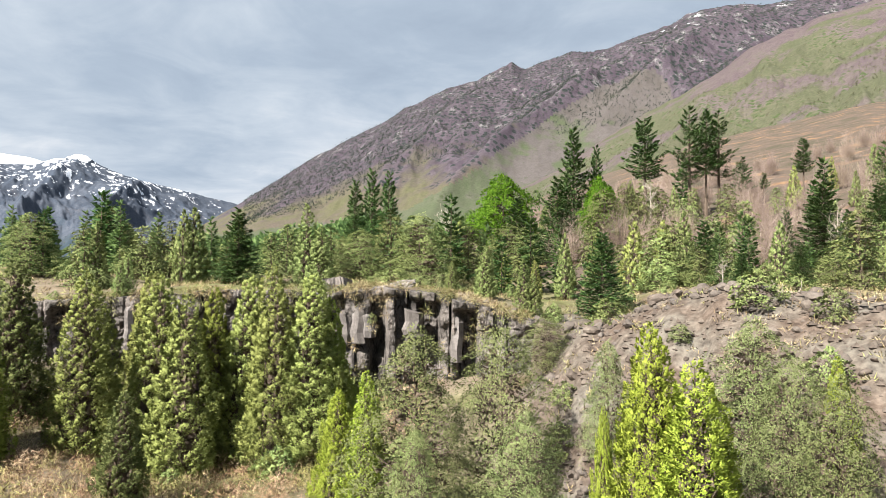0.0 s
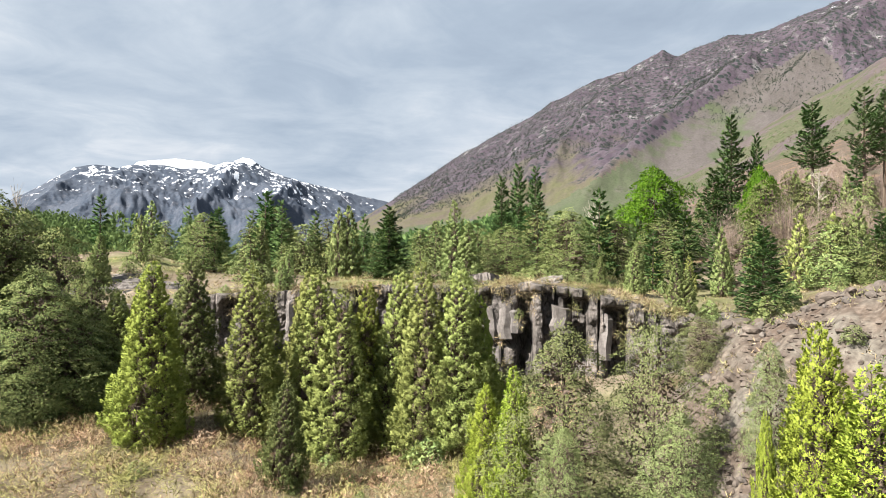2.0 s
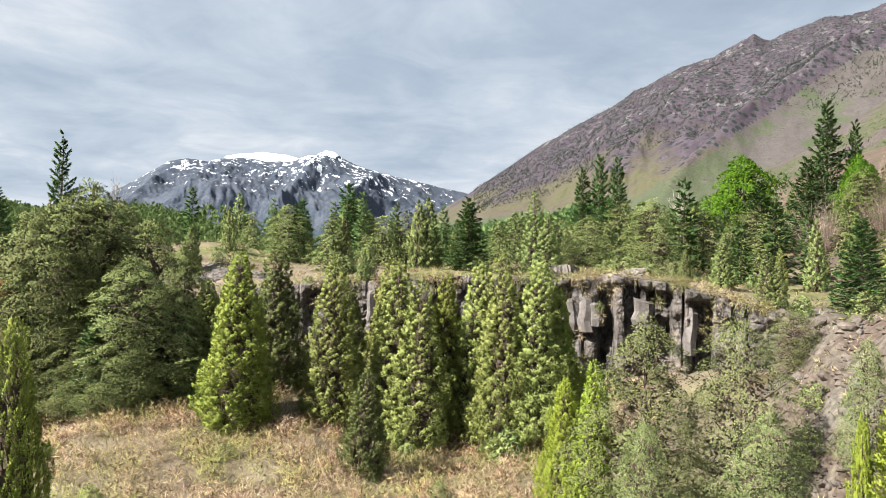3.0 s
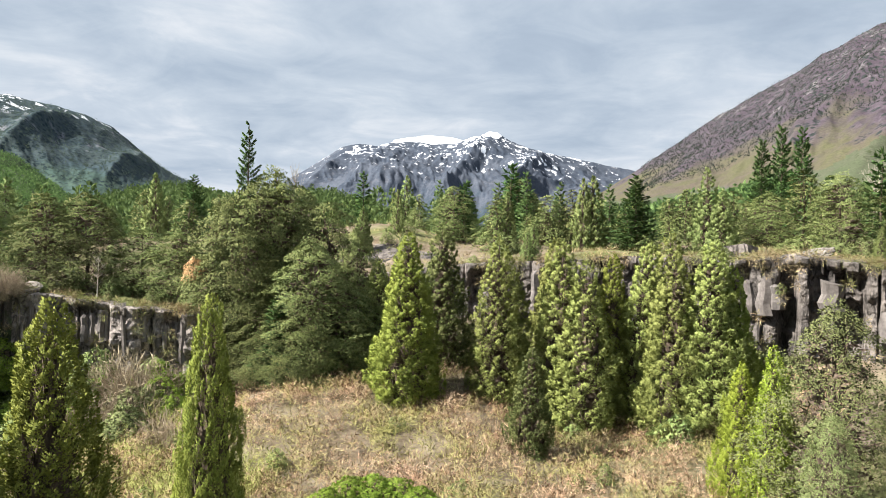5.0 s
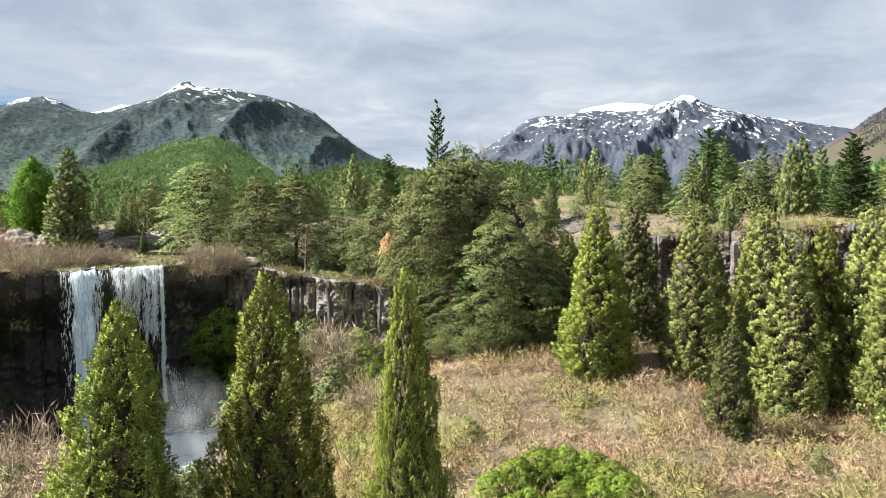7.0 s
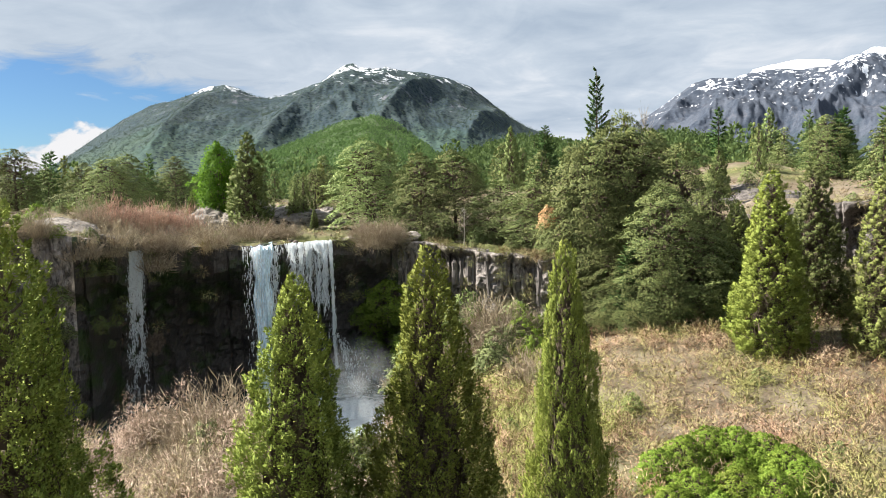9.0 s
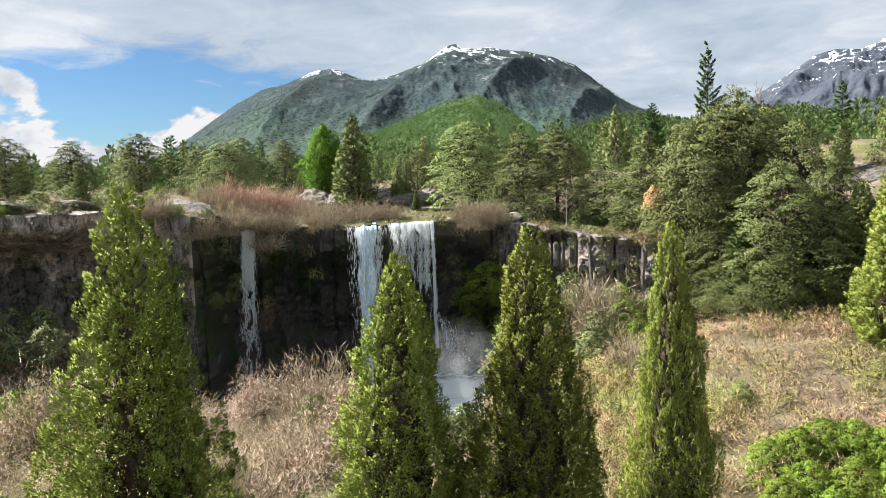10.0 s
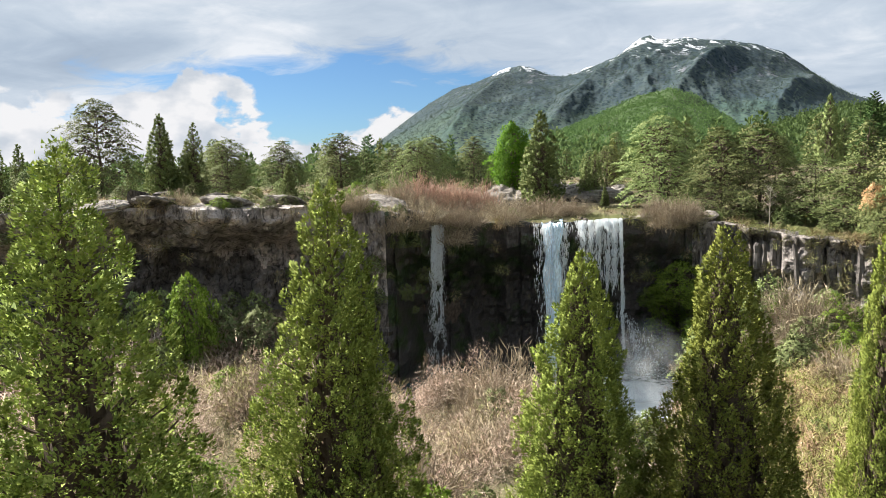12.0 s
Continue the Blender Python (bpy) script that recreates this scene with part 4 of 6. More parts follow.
def cypress(h, width, sprays, leaves, leaf, material, seed, leaders=1, power=0.85, spray=1.0, deep=0.66, airy=0.0):
    """An upright cypress: tapering spires of separate rising sprays of scale leaves with dark gaps between them."""
    rng = np.random.default_rng(seed)
    stems, limbs, P, U, N, L = [], [], [], [], [], []
    for q in range(leaders):
        hh = h * (1 if q == 0 else rng.uniform(0.72, 0.92))
        ang = 2.4 * q + seed
        off = np.array([math.cos(ang), math.sin(ang), 0]) * width * (0.0 if leaders == 1 else 0.19)
        rad = width / 2 * (1 if leaders == 1 else 0.78)
        pts, rr = bent_trunk(rng, hh * 0.97, 0.013 * hh, 0.02)
        stems.append(stick([np.array(p) + off for p in pts], rr, 6))
        n = sprays // leaders
        u = (np.arange(n) + rng.uniform(0, 1, n)) / n
        t = 0.985 * (1 - (1 - u) ** 0.60)
        a = np.arange(n) * 2.39996 + rng.uniform(-0.4, 0.4, n)
        swell = 0.74 + 0.52 * grain(a % 6.2832 * 1.1 + seed, t * 7, seed)
        edge = np.minimum((1 - t) ** power, 0.66 + 2.4 * t) * rad * swell + 0.012 * hh * (1 - t)
        r = edge * rng.uniform(deep, 1.0, n)
        axis = np.stack([np.interp(t, np.linspace(0, 1, 7), [p[i] for p in pts]) for i in (0, 1)], 1)
        out = np.stack([np.cos(a), np.sin(a), 0 * a], 1)
        C = np.stack([axis[:, 0] + off[0], axis[:, 1] + off[1], hh * (0.015 + 0.985 * t)], 1) + out * r[:, None]
        up = out * rng.uniform(0.25, 0.7, (n, 1)) + np.array([0, 0, 1.0]) + rng.normal(0, 0.16, (n, 3))
        up /= np.linalg.norm(up, axis=1, keepdims=True)
        size = spray * width * 0.066 * (0.35 + 0.75 * (1 - t) ** 0.7) * rng.uniform(0.6, 1.45, n)
        if airy:
            size *= np.where(rng.uniform(0, 1, n) < airy * (1.1 - t), 0.45, 1)
        v = rng.normal(size=(n, leaves, 3))
        v /= np.linalg.norm(v, axis=2, keepdims=True)
        v = np.where((v * out[:, None]).sum(2, keepdims=True) < -0.35, -v, v)
        v *= rng.uniform(0.72, 1.08, (n, leaves, 1))
        along = (v * up[:, None]).sum(2, keepdims=True)
        slim = 0.72 - 0.3 * along
        P.append((C[:, None] + size[:, None, None] * ((v - along * up[:, None]) * slim + up[:, None] * (1.25 * along + 0.3))).reshape(-1, 3))
        U.append((up[:, None] * 0.75 + v * 0.7 + rng.normal(0, 0.22, v.shape)).reshape(-1, 3))
        N.append((v * 0.9 + out[:, None] * 0.45 + np.array([0, 0, 0.12])).reshape(-1, 3))
        L.append(np.full(n * leaves, leaf))
        # dead inner twigs round the stem, dark flakes that shade the gaps by colour
        m = int(n * (0.7 if airy else 1.6))
        ti, ai = rng.uniform(0.02, 0.95, m) ** 1.15, rng.uniform(0, 6.28, m)
        wide = np.minimum((1 - ti) ** power, 0.66 + 2.4 * ti) * rad
        ri = wide * rng.uniform(0.15, 0.5, m)
        oi = np.stack([np.cos(ai), np.sin(ai), 0 * ai], 1)
        long = np.maximum(wide * (0.3 if airy else 0.45), leaf)
        limbs.append(cards_tri(oi * ri[:, None] + off + np.stack([0 * ti, 0 * ti, ti * hh * 0.95], 1), oi * 0.2 + np.array([0, 0, 1.0]) + rng.normal(0, 0.2, (m, 3)), long, long * 0.6, rng, face=oi))
        for i in rng.choice(n, min(n, int(26 + h * (4 if airy else 1))), replace=False):
            o = np.array([axis[i, 0] + off[0], axis[i, 1] + off[1], C[i, 2] - r[i] * 0.75])
            if o[2] > 0.1:
                v_, f_ = stick([o, o + (C[i] - o) * 0.55 - (0, 0, 0.04 * r[i]), C[i]], [0.003 * hh, 0.002 * hh, 0.0008 * hh], 4)
                limbs.append((v_, np.concatenate([f_[:, :3], f_[:, [0, 2, 3]]])))
        tip = np.array([pts[-1][0] + off[0], pts[-1][1] + off[1], 0]) + np.stack([rng.normal(0, 0.008 * hh, 60), rng.normal(0, 0.008 * hh, 60), hh * rng.uniform(0.93, 0.995, 60)], 1)
        P.append(tip), U.append(np.array([[0, 0, 1.0]] * 60) + rng.normal(0, 0.35, (60, 3))), N.append(rng.normal(size=(60, 3))), L.append(np.full(60, leaf))
    long = np.concatenate(L)
    grown = leaves_at(np.concatenate(P), np.concatenate(U), np.concatenate(N), long, long * 0.66, rng)
    return _plant(grown, joined(stems), material, limbs=joined(limbs))


def fir(h, width, limbs, leaves, leaf, material, seed, open_=0.0, base=0.03, lift=0.12):
    """A conifer with spreading, slightly upturned branches all the way up."""
    rng = np.random.default_rng(seed)
    pts, rr = bent_trunk(rng, h * 0.98, 0.016 * h, 0.012)
    wood, P, U, N = [stick(pts, rr, 6)], [], [], []
    for i in range(limbs):
        u = (i + rng.uniform(0, 1)) / limbs
        t = base + (1 - base) * (1 - (1 - u) ** 0.72) * 0.97
        if rng.uniform() < open_:
            continue
        a = i * 2.4 + rng.uniform(-0.5, 0.5)
        L = (width / 2 * (1 - t) ** 0.8 + 0.012 * h) * rng.uniform(0.72, 1.12) * (1 if rng.uniform() > open_ else 1.25)
        up = rng.uniform(-0.16, 0.1) + lift + 0.55 * t ** 2
        d = np.array([math.cos(a), math.sin(a), up])
        o = np.array([0, 0, t * h])
        wood.append(stick([o, o + d * L * 0.6, o + d * L + (0, 0, 0.12 * L)], [0.004 * h * (1 - t) + 0.01, 0.003 * h * (1 - t) + 0.006, 0.003], 3))
        n = max(6, int(leaves * (0.35 + 0.65 * L / (width / 2))))
        s = rng.uniform(0.08, 1, n) ** 0.8
        side = np.cross(d, (0, 0, 1))
        w = (1.1 - s) * 0.45 * L + 0.06
        q = o + d * (s * L)[:, None] + side * (rng.uniform(-1, 1, n) * w)[:, None] + np.array([0, 0, 1]) * (0.14 * L * s ** 2 + rng.normal(0, 0.03 * L + 0.03, n))[:, None]
        P.append(q)
        U.append(d * 0.9 + side * rng.uniform(-0.9, 0.9, (n, 1)) + rng.normal(0, 0.25, (n, 3)))
        N.append(np.tile(np.array([math.cos(a) * 0.45, math.sin(a) * 0.45, 0.8]), (n, 1)))
    P.append(np.array([[0, 0, h * 0.95]] * 8)), U.append(np.array([[0, 0, 1.0]] * 8) + rng.normal(0, 0.3, (8, 3))), N.append(rng.normal(size=(8, 3)))
    return _plant(leaves_at(np.concatenate(P), np.concatenate(U), np.concatenate(N), leaf, leaf * 0.5, rng, 0.4), joined(wood[:1]), material, limbs=joined(wood[1:]) if leaf < 0.6 else None)


def beech(h, width, pads, leaves, leaf, material, seed, low=0.1, flat=0.32, limbs=14, point=2.0):
    """A dense evergreen broadleaf: a rounded or pointed crown of flat leafy sprays, one above another, on spreading limbs."""
    rng = np.random.default_rng(seed)
    pts, rr = bent_trunk(rng, h * 0.82, 0.02 * h, 0.05)
    wood = [stick(pts, rr, 6)]
    u = (np.arange(pads) + rng.uniform(0, 1, pads)) / pads
    k = 1 - (1 - u) ** 0.72
    a = np.arange(pads) * 2.39996 + rng.uniform(-0.5, 0.5, pads)
    edge = np.minimum(1, (k + 0.14) / 0.36) ** 0.5 * (1 - np.clip(k, 0, 0.995) ** point) ** 0.62 * (0.66 + 0.66 * grain(a % 6.2832 * 1.2 + seed, k * 4.5, seed))
    r = width / 2 * edge * rng.uniform(0.25, 1.0, pads) ** 0.45
    out = np.stack([np.cos(a), np.sin(a), 0 * a], 1)
    axis = np.stack([np.interp(k, np.linspace(0, 1, 7), [p[i] for p in pts]) for i in (0, 1)], 1)
    C = np.stack([axis[:, 0], axis[:, 1], h * (low + (0.97 - low) * k)], 1) + out * r[:, None]
    n = out * rng.uniform(0.1, 0.75, (pads, 1)) + np.array([0, 0, 1.0]) + rng.normal(0, 0.2, (pads, 3))
    n /= np.linalg.norm(n, axis=1, keepdims=True)
    e1 = out - n * (out * n).sum(1, keepdims=True)
    e1 /= np.maximum(np.linalg.norm(e1, axis=1, keepdims=True), 1e-6)
    e2 = np.cross(n, e1)
    size = 0.118 * (width * 0.6 + h * 0.4) * (0.55 + 0.55 * (1 - k)) * rng.uniform(0.55, 1.4, pads)
    rho, b = np.sqrt(rng.uniform(0, 1, (pads, leaves))), rng.uniform(0, 6.2832, (pads, leaves))
    rho = rho * (0.75 + 0.5 * grain(b * 1.6, np.arange(pads)[:, None] * 3.1 + 0 * b, seed + 5))
    x, y = rho * np.cos(b) * 1.3, rho * np.sin(b)
    z = flat * (0.8 * (1 - rho ** 2) + rng.normal(0, 0.35, rho.shape))
    P = C[:, None] + size[:, None, None] * (e1[:, None] * x[..., None] + e2[:, None] * y[..., None] + n[:, None] * z[..., None])
    radial = e1[:, None] * x[..., None] + e2[:, None] * y[..., None]
    N = n[:, None] * 0.75 + radial * 0.6 + out[:, None] * 0.35
    U = radial + out[:, None] * 0.35 + rng.normal(0, 0.3, P.shape)
    P, U, N = P.reshape(-1, 3), U.reshape(-1, 3), N.reshape(-1, 3)
    P[:, 2] = np.maximum(P[:, 2], 0.02 * h)
    L = np.full(len(P), leaf)
    # dead inner twigs, bark-dark to paint shade into the gaps between pads
    m = pads * 3
    ki, ai = rng.uniform(0.05, 0.9, m), rng.uniform(0, 6.28, m)
    ri = width / 2 * np.minimum(1, (ki + 0.14) / 0.36) ** 0.5 * (1 - ki ** point) ** 0.62 * rng.uniform(0.1, 0.55, m)
    oi = np.stack([np.cos(ai), np.sin(ai), 0 * ai], 1)
    inner = cards_tri(oi * ri[:, None] + np.stack([0 * ki, 0 * ki, h * (low + (0.95 - low) * ki)], 1), oi + rng.normal(0, 0.5, oi.shape), np.full(m, 0.055 * width), 0.03 * width, rng)
    for i in rng.choice(pads, min(limbs, pads), replace=False):
        root = np.array(pts[min(5, 1 + int(k[i] * 5))])
        root[2] = min(root[2], C[i, 2])
        wood.append(stick([root, (root + C[i]) / 2 + rng.normal(0, 0.02 * h, 3), C[i]], [0.008 * h, 0.005 * h, 0.0015 * h], 4))
    return _plant(leaves_at(P, U, N, L, L * 0.72, rng, 0.4), joined(wood[:1]), material, limbs=joined([(v, np.concatenate([f[:, :3], f[:, [0, 2, 3]]])) for v, f in wood[1:]] + [inner]))


def twig_bush(h, width, stems, material, seed, sprays=7, thick=0.022):
    """A leafless or dry bush: a mound of fine rising twigs."""
    rng = np.random.default_rng(seed)
    n = stems * sprays
    a, r = rng.uniform(0, 6.28, stems), width / 2 * np.sqrt(rng.uniform(0, 1, stems))
    top = h * (1 - 0.55 * (r / (width / 2)) ** 2) * rng.uniform(0.45, 1.25, stems)
    base = np.stack([np.cos(a) * r * 0.75, np.sin(a) * r * 0.75, 0 * r], 1)
    tip = np.stack([np.cos(a) * r * 1.3, np.sin(a) * r * 1.3, top], 1) + rng.normal(0, 0.12 * h, (stems, 3))
    s = rng.uniform(0.15, 1, (stems, sprays, 1))
    P = (base[:, None] + (tip - base)[:, None] * s).reshape(-1, 3) + rng.normal(0, 0.05, (n, 3))
    U = np.repeat(tip - base, sprays, 0) / h + rng.normal(0, 0.75, (n, 3))
    body = cards(P, U, h * 0.34, thick * 2.2, rng)
    wood = cards(base, tip - base, h * 0.9, thick * 2.5, rng)
    return _plant(body, wood, material, GREYTWIG, "stem")


def _plant(crown, wood, leaf_mat, wood_mat=None, wood_name="trunk", limbs=None):
    found = [mesh_from("crown", crown[0], crown[1], leaf_mat, normals=crown[2] if len(crown) > 2 else None), mesh_from(wood_name, *wood, wood_mat or BARK)]
    if limbs is not None:
        found.append(mesh_from("limb", *limbs, BARK))
    return found


def dead_tree(h, seed):
    rng = np.random.default_rng(seed)
    pts, rr = bent_trunk(rng, h, 0.016 * h, 0.05)
    wood, tips = [], []
    for _ in range(30):
        i = rng.integers(2, 6)
        o = np.array(pts[i])
        a, L = rng.uniform(0, 6.28), h * rng.uniform(0.1, 0.32) * (1.2 - i / 8)
        d = np.array([math.cos(a) * 0.7, math.sin(a) * 0.7, 0.75])
        e = o + d * L + rng.normal(0, 0.02 * h, 3)
        wood.append(stick([o, (o + e) / 2 + rng.normal(0, 0.012 * h, 3), e], [0.005 * h, 0.0035 * h, 0.0012 * h], 3))
        for _ in range(3):
            f = (o + e) / 2 + (e - o) * rng.uniform(0, 0.5)
            tips.append(stick([f, f + rng.normal(0, 0.06 * h, 3) + (0, 0, 0.05 * h)], [0.002 * h, 0.0008 * h], 3))
    return [mesh_from("limb", *joined(wood + tips), DEADWOOD), mesh_from("trunk", *stick(pts, rr, 6), DEADWOOD)]


def plant(kind, meshes, x, y, scale, turn, label, category, group="", sink=0.15, z=None, squash=1.0):
    """One plant standing on the ground at x, y."""
    root = new(kind)
    root.empty_display_size = 0.2
    h = float(ground_height(x, y)) if z is None else z
    root.matrix_world = Matrix.LocRotScale((x, y, h - sink * scale), Euler((0, 0, turn)), (scale * squash, scale * squash, scale))
    for me in meshes:
        name = me.name.split(".")[0]
        ob = part(name, me, root)
        if name in ("limb", "stem"):
            tagged(ob, kind="stuff")
    return tagged(root, label, category, group)


# ---- where the plants stand ----
NEAR_CYPRESS = [  # east, north, height, width
    (-12.4, 20.5, 11.1, 3.6),
    (-8.5, 22.4, 11.6, 3.7),
    (-4.7, 26.6, 11.6, 2.4),
    (-13.1, 10.8, 13.4, 4.6),
    (-12.1, 4.9, 14.1, 5.6),
    (-12.6, 11.4, 11.8, 1.9),
]
CYPRESS_ROW = [  # east, north, height, width
    (2.3, 63.2, 9.5, 3.2),
    (4.0, 52.6, 12.0, 4.9),
    (10.4, 53.3, 11.8, 5.3),
    (16.1, 57.2, 12.9, 3.6),
    (18.9, 52.5, 12.3, 3.0),
    (16.0, 51.4, 13.4, 5.4),
    (20.8, 51.0, 12.9, 3.4),
    (25.2, 47.3, 9.6, 2.6),
    (22.3, 48.8, 13.8, 4.0),
    (23.6, 47.1, 12.6, 3.6),
]
DARK_CYPRESS = [  # east, north, height, width
    (7.3, 59.6, 11.5, 4.4),
    (10.9, 44.3, 6.5, 2.6),
]
LIME_CYPRESS = [  # east, north, height, width
    (21.3, 16.5, 11.9, 3.1),
    (22.0, 15.7, 10.8, 3.9),
    (20.3, 17.8, 8.9, 1.1),
    (20.4, 34.4, 8.3, 2.3),
    (19.3, 35.0, 7.3, 2.1),
    (32.5, 15.5, 4.9, 1.4),
]
OLIVE_BEECH = [  # east, north, height, width
    (21.5, 31.3, 10.0, 6.3),
    (26.2, 30.2, 10.4, 5.7),
    (23.1, 24.9, 6.6, 3.9),
    (30.8, 18.6, 7.2, 4.6),
    (29.0, 15.8, 7.5, 3.7),
    (28.8, 13.9, 7.2, 3.6),
    (30.2, 26.2, 6.1, 2.7),
    (18.2, 26.3, 6.3, 2.7),
    (36.4, 37.1, 3.7, 4.3),
]
DARK_BEECH = [  # east, north, height, width
    (-6.7, 67.7, 14.3, 9.8),
    (-10.3, 65.2, 12.2, 7.5),
    (-2.0, 66.0, 12.8, 7.5),
    (-5.2, 71.8, 12.9, 8.7),
    (0.3, 64.0, 10.5, 5.3),
    (-8.7, 62.4, 11.4, 6.2),
    (-4.2, 59.9, 6.2, 6.8),
    (-7.0, 60.6, 5.8, 5.5),
    (-8.2, 65.5, 13.8, 8.5),
    (-3.1, 59.9, 9.8, 7.7),
    (-10.9, 63.1, 8.4, 5.8),
    (-0.6, 61.0, 6.9, 5.5),
    (-5.2, 58.8, 4.6, 5.8),
]
PLATEAU_BEECH = [  # east, north, height, width
    (-32.4, 69.2, 8.6, 7.6),
    (-25.7, 66.9, 7.6, 6.2),
    (-22.7, 68.2, 8.0, 6.8),
    (-18.2, 68.6, 5.6, 6.2),
    (-14.6, 66.4, 5.6, 6.4),
    (-93.2, 42.5, 11.5, 9.4),
    (-83.7, 54.2, 6.6, 6.4),
    (-76.3, 66.6, 6.8, 6.6),
    (-80.9, 81.8, 6.0, 6.1),
    (-72.3, 80.0, 6.8, 6.2),
    (-66.0, 82.1, 6.7, 5.4),
    (-44.5, 80.6, 4.6, 5.2),
    (-37.0, 80.0, 7.0, 5.6),
    (-96.0, 72.0, 7.3, 7.2),
    (-101.3, 64.3, 7.1, 7.2),
    (-62.5, 66.6, 6.0, 5.6),
    (24.0, 107.4, 8.5, 7.3),
    (13.5, 99.1, 7.1, 6.2),
    (44.5, 64.1, 7.0, 5.9),
    (62.9, 71.2, 6.8, 6.4),
    (67.7, 51.5, 6.3, 6.2),
    (60.6, 44.2, 3.6, 3.9),
    (56.0, 70.5, 6.9, 6.1),
    (82.6, 72.6, 9.3, 6.6),
    (41.3, 70.8, 5.5, 5.6),
]
PLATEAU_CYPRESS = [  # east, north, height, width
    (-44.5, 66.5, 10.0, 4.8),
    (-41.4, 71.4, 5.5, 2.6),
    (-76.9, 41.7, 8.8, 3.4),
    (-74.8, 43.7, 7.9, 4.2),
    (-56.1, 42.7, 3.6, 3.0),
    (-52.0, 67.2, 3.8, 2.0),
    (-38.9, 69.9, 2.1, 1.3),
    (40.9, 43.9, 4.5, 3.9),
    (40.9, 49.2, 4.4, 2.9),
    (35.2, 69.6, 8.6, 5.3),
    (39.9, 52.6, 2.8, 2.7),
    (16.9, 70.0, 3.9, 2.7),
    (1.3, 90.0, 5.7, 3.4),
]
DARK_FIR = [  # east, north, height, width
    (30.4, 78.3, 8.7, 5.4),
    (46.4, 41.1, 7.2, 5.6),
    (56.1, 34.8, 3.0, 3.5),
    (58.3, 31.0, 3.5, 3.0),
    (55.6, 97.2, 14.6, 5.1),
    (57.7, 96.0, 16.5, 5.5),
    (58.8, 92.9, 16.1, 5.0),
    (77.9, 77.6, 12.9, 6.6),
    (73.8, 81.6, 10.7, 5.8),
    (90.5, 86.3, 21.1, 7.6),
    (95.2, 85.6, 17.5, 4.8),
    (82.3, 41.2, 9.7, 6.3),
    (81.5, 38.1, 6.7, 6.1),
    (87.3, 37.5, 9.0, 5.0),
    (72.7, 49.6, 7.8, 6.6),
    (83.2, 45.9, 6.8, 2.9),
    (-22.0, 107.8, 9.3, 5.0),
    (-5.7, 58.7, 6.6, 4.9),
    (-2.2, 60.0, 5.5, 3.6),
]
TALL_PINE = [  # east, north, height, width
    (109.7, 87.0, 21.0, 8.5),
    (114.2, 80.9, 21.1, 7.4),
    (117.5, 79.7, 20.2, 6.4),
    (120.4, 79.0, 18.8, 6.5),
    (132.7, 69.9, 11.4, 4.5),
    (123.3, 76.2, 10.0, 4.4),
    (129.5, 75.7, 5.6, 4.5),
]
LONE_PINE = [  # east, north, height, width
    (-12.8, 94.1, 17.1, 5.6),
]
BRIGHT_TREE = [  # east, north, height, width
    (88.6, 101.9, 14.5, 9.7),
    (89.5, 79.9, 12.0, 5.4),
    (-49.8, 68.9, 8.8, 4.6),
]
DEAD_TREE = [  # east, north, height, width
    (44.4, 28.9, 2.4, 2.4),
    (98.4, 77.0, 10.0, 5.7),
    (62.8, 84.2, 9.8, 4.8),
    (-6.5, 83.7, 13.0, 2.5),
    (81.1, 39.1, 7.2, 4.1),
    (-20.2, 62.8, 3.6, 1.9),
]
RUST_BUSH = [  # east, north, height, width
    (-12.7, 63.4, 4.4, 2.2),
]
RED_BUSH = [  # east, north, height, width
    (-52.4, 56.2, 2.6, 3.6),
    (-49.9, 58.2, 2.7, 3.4),
    (-47.4, 59.8, 2.4, 3.0),
]
GREY_BUSH = [  # east, north, height, width
    (-45.4, 46.2, 2.8, 2.6),
    (-44.4, 48.0, 2.0, 2.2),
    (-40.0, 54.2, 2.0, 3.8),
    (-37.6, 56.4, 1.8, 3.6),
    (-36.0, 58.6, 1.5, 3.0),
]
DULL_BUSH = [  # east, north, height, width
    (-14.5, 53.1, 2.2, 2.9),
    (-16.6, 52.0, 2.4, 2.8),
    (-13.0, 54.6, 2.3, 3.0),
    (-18.4, 54.0, 2.6, 3.0),
    (-15.6, 55.4, 3.0, 3.2),
]
GREEN_BUSH = [  # east, north, height, width
    (-43.5, 24.7, 5.8, 3.0),
    (-2.0, 32.9, 1.7, 2.0),
    (-0.9, 34.0, 2.0, 2.2),
    (0.1, 35.0, 2.2, 2.4),
    (1.3, 35.0, 2.3, 2.5),
    (2.4, 34.9, 2.0, 2.4),
    (3.3, 33.8, 1.9, 2.1),
    (3.8, 32.8, 1.7, 1.7),
    (-0.3, 31.0, 2.0, 2.2),
    (1.2, 31.0, 2.2, 2.3),
    (2.6, 30.9, 2.0, 2.1),
    (-1.3, 30.0, 1.6, 2.0),
    (0.5, 30.0, 1.6, 2.0),
]


def proto(maker, *variants):
    return [maker(*v) for v in variants]


NEAR = proto(cypress, (12, 5.6, 1050, 84, 0.09, CYPRESS, 11, 1, 0.74, 0.95, 0.6), (12, 5.6, 1050, 84, 0.09, CYPRESS, 18, 1, 0.74, 0.95, 0.6), (12, 5.6, 1050, 84, 0.09, CYPRESS, 13, 1, 0.66, 0.95, 0.6),
             (12, 5.6, 1600, 84, 0.062, NEARCYP, 14, 1, 0.86, 0.72, 0.45, 0.3), (12, 5.6, 1600, 90, 0.056, NEARCYP, 15, 1, 0.86, 0.72, 0.48, 0.25), (12, 5.6, 800, 90, 0.06, NEARCYP, 16, 1, 0.8, 0.8, 0.45, 0.2))
